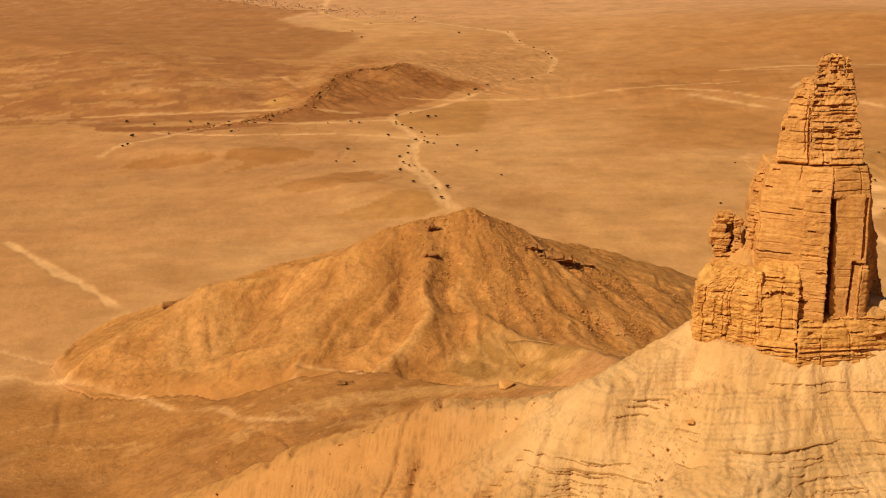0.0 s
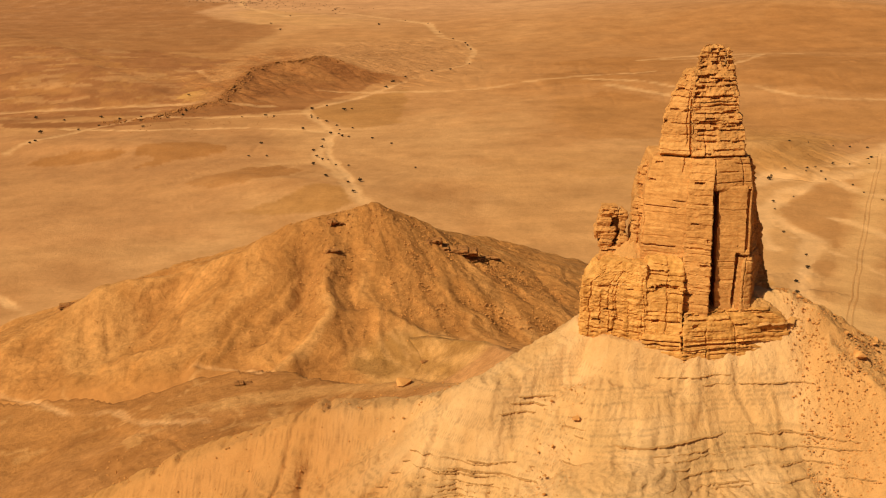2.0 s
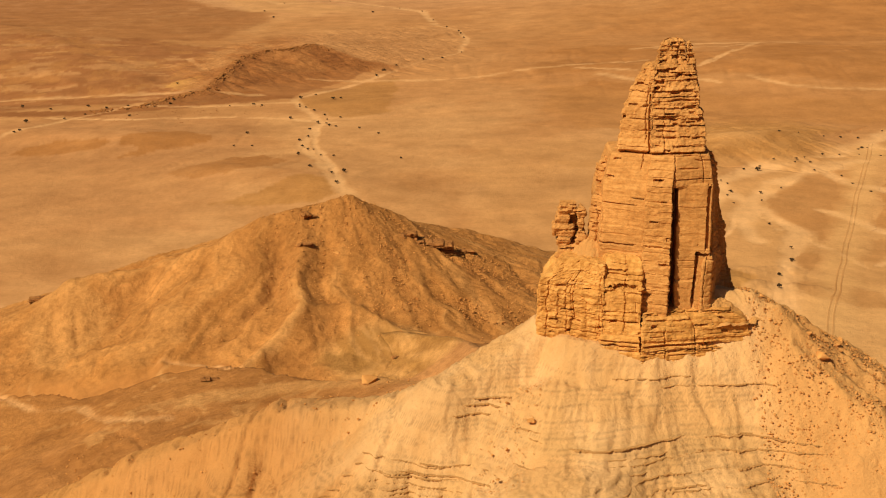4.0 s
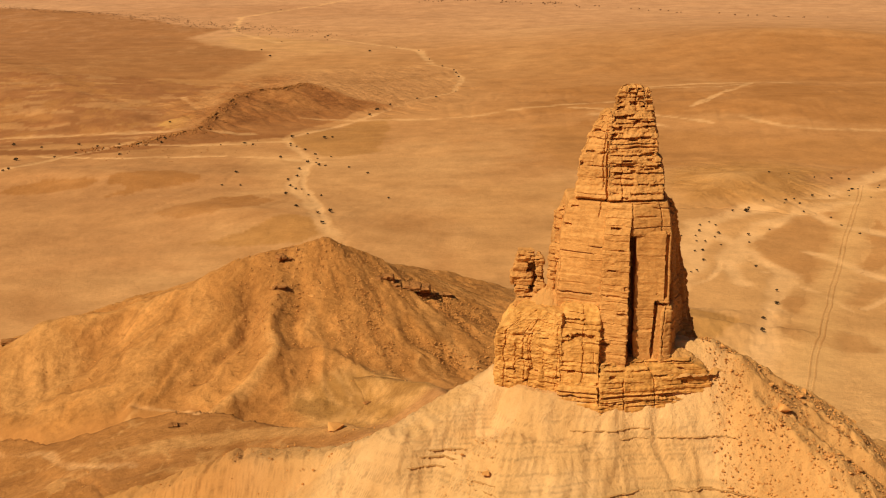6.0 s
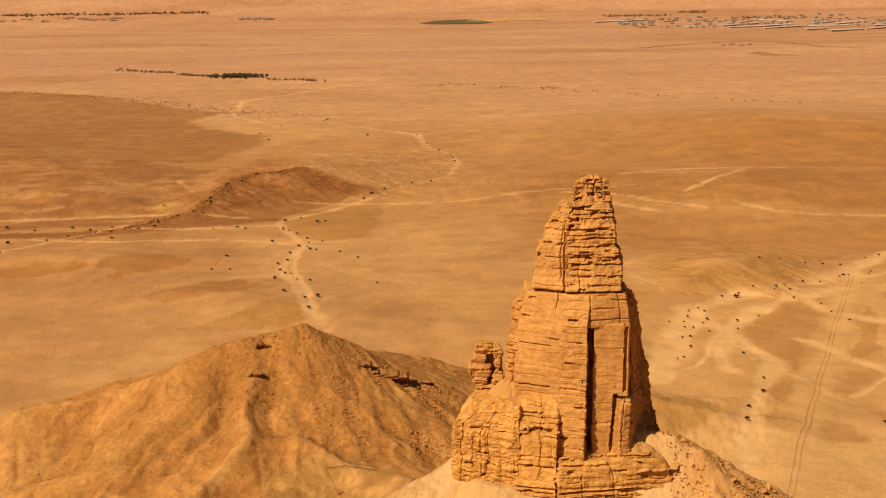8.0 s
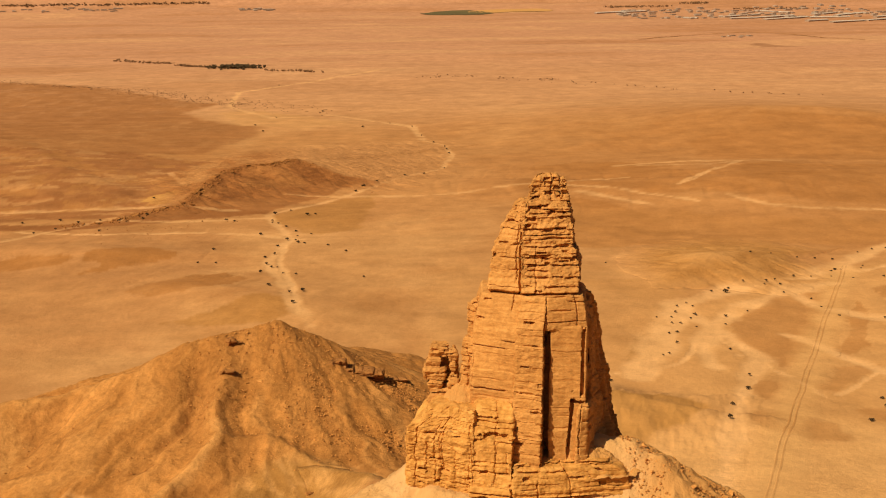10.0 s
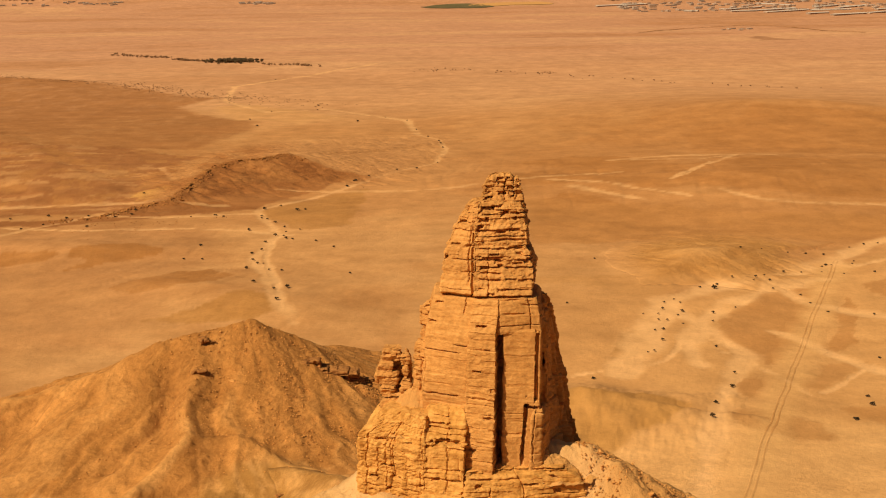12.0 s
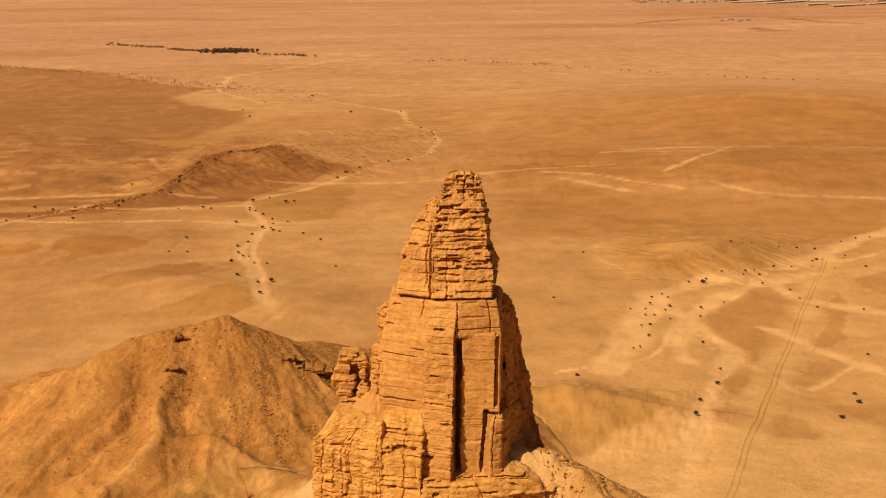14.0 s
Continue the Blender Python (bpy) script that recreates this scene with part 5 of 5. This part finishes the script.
for x, y in EAST:
    plant(x, y, rng.uniform(0.8, 1.4) if y > 480 else rng.uniform(1.3, 1.7))
for x, y in MIDDLE:
    plant(x, y, rng.uniform(1.1, 1.9) * (1.4 if y > 850 else 1.0))
for pts, wide in WADIS[:7]:
    for _ in range(7):
        k = rng.randrange(len(pts) - 1)
        t = rng.random()
        x, y = (pts[k][a] * (1 - t) + pts[k + 1][a] * t + rng.gauss(0, 0.9 * wide) for a in (0, 1))
        if y > 560:
            plant(x, y, rng.uniform(0.7, 1.3) * (1 + y / 2500))
for k, (x, y) in enumerate(((-8, 869), (-30, 873), (-195, 802), (212, 634))):
    SHRUBS[k].matrix_basis = Matrix.LocRotScale((x, y, ground_at(x, y) - 0.05), None, None)
    SHRUBS[k].scale = (2.4, 2.4, 2.1)

# ---------------------------------------------------------------- vehicle track
def strip(name, pts, wide, lift, seed, wobble=0.4):
    """A ribbon lying on the ground along a line."""
    rows, run = [], 0.0
    for (x0, y0), (x1, y1) in zip(pts, pts[1:]):
        size = math.hypot(x1 - x0, y1 - y0)
        n = int(size / 2.0)
        for k in range(n):
            t = k / n
            rows.append((x0 + t * (x1 - x0), y0 + t * (y1 - y0), -(y1 - y0) / size, (x1 - x0) / size))
    A = np.array(rows)
    s = np.arange(len(A)) * 2.0
    off = wobble * 2 * fbm(s / 30, s * 0, seed, 3)
    cols = []
    for f in np.linspace(-1, 1, 7):
        w = f * wide / 2 * (1 + 0.35 * fbm(s / 9, s * 0 + f, seed + 3, 3)) + off
        X, Y = A[:, 0] + A[:, 2] * w, A[:, 1] + A[:, 3] * w
        cols.append(np.stack([X, Y, land(X, Y) + fine(X, Y) + lift - 0.4 * abs(f) ** 4 * min(1.0, wide / 6)], -1))
    return sheet(name, np.stack(cols, 1))[0]


TRACK_LINE = [(294, 694), (243, 580), (214, 511), (190, 455), (172, 412), (152, 362), (128, 302), (108, 252)]


def tinted(me, tone, much, side):
    """Colours a strip: its own tone in the middle, the soil's at its edges."""
    co = np.empty(len(me.vertices) * 3, np.float32)
    me.vertices.foreach_get("co", co)
    X, Y, Z = co.reshape(-1, 3).T.astype(float)
    f = np.abs(np.tile(np.linspace(-1, 1, 7), len(X) // 7))
    wear = much * ease(1.0, side, f) * (0.45 + 0.55 * ease(-0.4, 0.3, fbm(X / 14, Y / 14, 505, 4, 0.6)))
    paint_soil(me, mix(soil(X, Y, Z)[0], tone, wear), np.zeros(len(X)))
    return me


track = thing("road", tinted(strip("road", TRACK_LINE, 20, 0.34, 501), (0.72, 0.405, 0.155), 0.65, 0.3), SOIL, "pale sandy vehicle track across the plain", "dirt track", kind="structure")
for shift, seed in ((-0.8, 1), (0.9, 2)):
    part("rut", tinted(strip("rut", [(x + shift, y - 0.4 * shift) for x, y in TRACK_LINE], 0.8, 0.44, 510, 0.4), (0.50, 0.250, 0.080), 0.6, 0.0), SOIL, track, "darker wheel rut")

# ---------------------------------------------------------------- rock outcrops on the hill
def outcrop(x, y, z, wide, deep, tall, turn, seed, label):
    """A broken ledge of hard caprock sticking out of the slope, in a few split blocks."""
    rng = random.Random(seed)
    root = tagged(new("rock_outcrop"), label, "outcrop", "caprock ledges")
    c, s = math.cos(radians(turn)), math.sin(radians(turn))
    n = max(2, int(wide / 2.6))
    for k in range(n):
        a, b = (k / n - 0.5) * wide, ((k + 1) / n - 0.5) * wide + 0.3
        if wide > 15 and rng.random() < 0.4:
            continue
        f, h = -deep * rng.uniform(0.35, 0.75), tall * rng.uniform(0.3, 1.0)
        lean = rng.uniform(0.9, 2.0) if wide > 10 else rng.uniform(0.2, 1.0)
        def corner(u, v):
            return (x + u * c - v * s, y + u * s + v * c)
        low = [corner(a, f + lean), corner(b, f + lean), corner(b, deep), corner(a, deep)]
        high = [corner(a, f - 0.3), corner(b, f - 0.3), corner(b, deep), corner(a, deep)]
        column("block", [(z - 1.6, *low), (z + 0.2, *low), (z + 0.55 * h, *high), (z + h, *high)], root, CAPROCK, seed * 10 + k, (0.4, 1.1), 0.3, 0.4, 0.7, 2, 1, 0.25, step=0.2, crown=0.5)
    return root


# The hill's ledges carry their overhang shade in the dark rock colour.
for x, y, up, wide, deep, tall, turn, seed, label in (
        (35.8, 397.2, -1.2, 12.0, 3.6, 5.4, -4, 61, "dark brown caprock ledge with a shaded overhang"),
        (27.0, 397.0, -0.7, 7.5, 2.6, 3.0, -8, 62, "low dark caprock ledge on the hillside"),
        (46.5, 402.0, 0.0, 5.0, 2.0, 1.8, 10, 63, "small broken caprock ledge on the hillside"),
        (-2.6, 396.8, -0.8, 4.6, 2.4, 2.8, 25, 64, "dark caprock knob on the hill's crest"),
        (-29.3, 388.5, -0.7, 3.4, 1.5, 1.6, 5, 65, "small caprock ledge on the hill's crest"),
        (-3.7, 384.8, -0.6, 3.6, 1.6, 2.2, 20, 66, "small dark ledge on the hillside"),
        (-88.2, 392.5, -0.5, 4.2, 2.0, 2.2, 0, 67, "reddish caprock remnant at the hill's end"),
        (-27.0, 324.0, 0.0, 4.5, 1.4, 1.0, 10, 68, "small broken ledge on the bench"),
        (24.0, 341.0, -1.0, 6.0, 1.2, 1.2, 30, 69, "olive-tan broken ledge above the saddle"),
        (-40.0, 1054.0, -0.4, 20.0, 2.4, 1.6, 45, 70, "dark caprock rim of the gravel ridge"),
        (-58.0, 1042.0, -0.4, 22.0, 2.4, 1.8, 22, 71, "dark caprock rim of the gravel ridge"),
        (-84.0, 1000.0, -0.4, 30.0, 2.4, 1.8, 78, 72, "dark caprock rim of the gravel ridge"),
        (-90.0, 945.0, -0.4, 34.0, 2.4, 1.8, 82, 73, "dark caprock rim of the gravel ridge"),
        (-106.0, 881.0, -0.4, 24.0, 2.4, 1.8, 46, 74, "dark broken ledge beside the wadi"),
        (-124.0, 860.0, -0.4, 24.0, 2.4, 1.8, 50, 75, "dark broken ledge beside the wadi")):
    outcrop(x, y, ground_at(x, y) + up, wide, deep, tall, turn, seed, label)

# ---------------------------------------------------------------- far town, farm and fields
def box_mesh(name, wide, deep, tall, roof=0.0):
    """A building block with a low gable along its length when roof is given."""
    bm = bmesh.new()
    w, d = wide / 2, deep / 2
    lo = [bm.verts.new(c) for c in ((-w, -d, -1), (w, -d, -1), (w, d, -1), (-w, d, -1))]
    hi = [bm.verts.new(c) for c in ((-w, -d, tall), (w, -d, tall), (w, d, tall), (-w, d, tall))]
    for k in range(4):
        bm.faces.new((lo[k], lo[(k + 1) % 4], hi[(k + 1) % 4], hi[k]))
    if not roof:
        bm.faces.new(hi)
    else:
        r = [bm.verts.new((-w, 0, tall + roof)), bm.verts.new((w, 0, tall + roof))]
        bm.faces.new((hi[3], hi[0], r[0]))
        bm.faces.new((hi[1], hi[2], r[1]))
    bm.faces.new(lo[::-1])
    return bm


def gable_roof(wide, deep, tall, roof):
    bm = bmesh.new()
    w, d = wide / 2 + 0.6, deep / 2 + 0.8
    under = [bm.verts.new(c) for c in ((-w, -d, tall - 0.1), (-w, 0, tall + roof), (-w, d, tall - 0.1), (w, -d, tall - 0.1), (w, 0, tall + roof), (w, d, tall - 0.1))]
    over_ = [bm.verts.new(v.co + Vector((0, 0, 0.5))) for v in under]
    for a, b, c, e in ((0, 1, 4, 3), (1, 2, 5, 4)):
        bm.faces.new([under[k] for k in (a, b, c, e)])
        bm.faces.new([over_[k] for k in (e, c, b, a)])
    for a, b in ((0, 1), (1, 2), (2, 5), (5, 4), (4, 3), (3, 0)):
        bm.faces.new((under[a], over_[a], over_[b], under[b]))
    return bm


def shed(x0, y0, x1, y1, deep=14.0):
    size, turn = math.hypot(x1 - x0, y1 - y0), math.atan2(y1 - y0, x1 - x0)
    root = tagged(new("long_shed"), "long white-roofed farm shed on the far plain", "farm shed", "poultry sheds")
    part("wall", box_mesh("wall", size, deep, 2.8, 1.2), GREY, root)
    part("roof", gable_roof(size, deep, 2.8, 1.3), WHITE, root, "white sheet-metal roof")
    x, y = (x0 + x1) / 2, (y0 + y1) / 2
    root.matrix_basis = Matrix.LocRotScale((x, y, ground_at(x, y)), Euler((0, 0, turn)), None)


for row in ((711, 4053, 880, 4129), (895, 3654, 929, 3634), (1000, 3644, 1139, 3761), (1214, 4046, 1269, 3881), (1042, 3563, 1219, 3697), (1084, 3519, 1238, 3630), (1283, 3716, 1384, 3817),
            (1333, 3669, 1465, 3804), (1151, 3367, 1214, 3399), (1194, 3304, 1296, 3354), (1302, 3350, 1390, 3429), (1233, 3589, 1343, 3587), (1394, 3531, 1440, 3556), (999, 3551, 1067, 3568)):
    shed(*row)

rng = random.Random(21)
HOUSES = []
for k in range(5):
    root = tagged(new("flat_roofed_house"), "small flat-roofed dusty plaster house in the far town", "house", "town houses")
    w, d, h = 10 + 3 * k, 9 + 2 * (k % 3), 3 + 1.2 * (k % 2)
    part("wall", box_mesh("wall", w, d, h), GREY, root)
    bm = bmesh.new()
    bmesh.ops.create_cube(bm, size=1, matrix=Matrix.LocRotScale((0, 0, h + 0.25), None, (w + 0.6, d + 0.6, 0.5)))
    part("roof", bm, WHITE if k % 2 else GREY, root)
    HOUSES.append(root)
spots = [(rng.uniform(760, 1560), rng.uniform(3600, 4250)) for _ in range(170)] + [(rng.uniform(-1230, -820), rng.gauss(4495, 25)) for _ in range(26)]
spots += [(rng.uniform(-430, -305), rng.gauss(4465, 22)) for _ in range(18)] + [(rng.uniform(780, 870), rng.gauss(2825, 14)) for _ in range(8)]
for k, (x, y) in enumerate(spots):
    ob = HOUSES[k] if k < 5 else copy_thing(HOUSES[rng.randrange(5)], Matrix())
    ob.matrix_basis = Matrix.LocRotScale((x, y, ground_at(x, y)), Euler((0, 0, rng.choice((0.3, 0.3, 1.87)))), (0.5, 0.5, 0.6) if y < 3000 else None)


def grove(name, spots, size, label, seed):
    """A far belt or clump of trees: many leaf clumps on short trunks, joined into one."""
    rng = random.Random(seed)
    bm = bmesh.new()
    heights = land(np.array([p[0] for p in spots], float), np.array([p[1] for p in spots], float))
    for (x, y), z in zip(spots, heights.tolist()):
        s = size * rng.uniform(0.6, 1.2)
        for _ in range(7):
            p = Vector((x + rng.gauss(0, 0.35 * s), y + rng.gauss(0, 0.35 * s), z + s * rng.uniform(0.35, 1.0)))
            q = Euler((rng.uniform(0, 6), rng.uniform(0, 6), rng.uniform(0, 6))).to_matrix()
            a = [bm.verts.new(p + q @ Vector(c) * 0.42 * s) for c in ((1, 0, -0.5), (-0.6, 0.9, -0.4), (-0.5, -0.8, -0.5), (0.1, 0, 0.9))]
            for f in ((0, 1, 2), (0, 1, 3), (1, 2, 3), (2, 0, 3)):
                bm.faces.new([a[i] for i in f])
        a = [bm.verts.new((x + dx, y + dy, z + h)) for h in (-0.3, 0.5 * s) for dx, dy in ((0.25, 0), (-0.2, 0.2), (-0.2, -0.2))]
        for i in range(3):
            bm.faces.new((a[i], a[(i + 1) % 3], a[3 + (i + 1) % 3], a[3 + i]))
    me = bpy.data.meshes.new(name)
    bm.to_mesh(me)
    bm.free()
    return thing(name, me, LEAF if name == "farm_grove" else HAZED_LEAF, label, "trees", kind="stuff")


def line_spots(x0, y0, x1, y1, n, spread, seed):
    r = random.Random(seed)
    return [(x0 + (x1 - x0) * t + r.gauss(0, spread), y0 + (y1 - y0) * t + r.gauss(0, spread)) for t in (r.random() for _ in range(n))]


grove("farm_grove", [(rng.gauss(-193, 19), rng.gauss(2172, 12)) for _ in range(170)], 4.0, "dark green grove of a desert farm", 71)
grove("tree_row", line_spots(-443, 2400, -318, 2284, 34, 1.5, 3) + line_spots(-443, 2420, -318, 2300, 30, 1.5, 4), 2.6, "row of young trees planted on sand", 72)
grove("tree_row", line_spots(-302, 2246, -236, 2196, 60, 3, 5), 3.0, "low dark hedge of shrubs on sand", 73)
grove("tree_row", line_spots(-144, 2131, -50, 2065, 34, 2.0, 6), 2.8, "row of young trees planted on sand", 74)
grove("tree_belt", line_spots(-1259, 4560, -552, 4640, 300, 5, 7), 4.5, "long dark shelter belt on the far plain", 75)
grove("tree_belt", line_spots(794, 4350, 999, 4330, 90, 8, 8), 4.0, "dark tree belt behind the town", 76)
grove("tree_belt", line_spots(1062, 4400, 1139, 4390, 50, 10, 9), 5.0, "dark tree belt behind the town", 77)
grove("tree_belt", line_spots(1187, 4200, 1420, 4150, 90, 10, 10), 4.0, "dark tree belt behind the town", 78)
grove("wadi_scrub", line_spots(-541, 2019, -320, 1855, 200, 9, 11) + line_spots(-320, 1855, -130, 1650, 260, 14, 12) + line_spots(-165, 1700, -20, 1560, 110, 22, 13), 0.9, "dotted dark scrub along a far wadi", 79)
grove("wadi_scrub", line_spots(100, 1990, 306, 1900, 34, 12, 14) + line_spots(275, 1934, 300, 1920, 10, 3, 15) + line_spots(306, 1890, 620, 1600, 26, 14, 16), 1.5, "dotted dark scrub on the far plain", 80)


def field(name, x, y, rx, ry, mat, label):
    a, t = np.linspace(0, 2 * math.pi, 60, endpoint=False), np.linspace(0.02, 1, 12)
    tt, aa = np.meshgrid(t, a, indexing="ij")
    X, Y = x + rx * tt * np.cos(aa), y + ry * tt * np.sin(aa)
    me, _ = sheet(name, np.stack([X, Y, land(X, Y) + 1.2], -1), closed=True)
    return thing(name, me, mat, label, "field", kind="structure")


field("field", 290, 4230, 118, 120, FIELD, "round dark green irrigated field")
field("field", 470, 4300, 140, 55, RUT, "fallow brown field strip")
far_line = [(593, 2776), (703, 2879), (818, 2931), (880, 2965), (954, 2866), (972, 2697), (1030, 2627)]
me = strip("berm", far_line, 5, 1.2, 530)
thing("earth_berm", me, CAPROCK, "dark low earth berm round a camp", "berm", kind="structure")
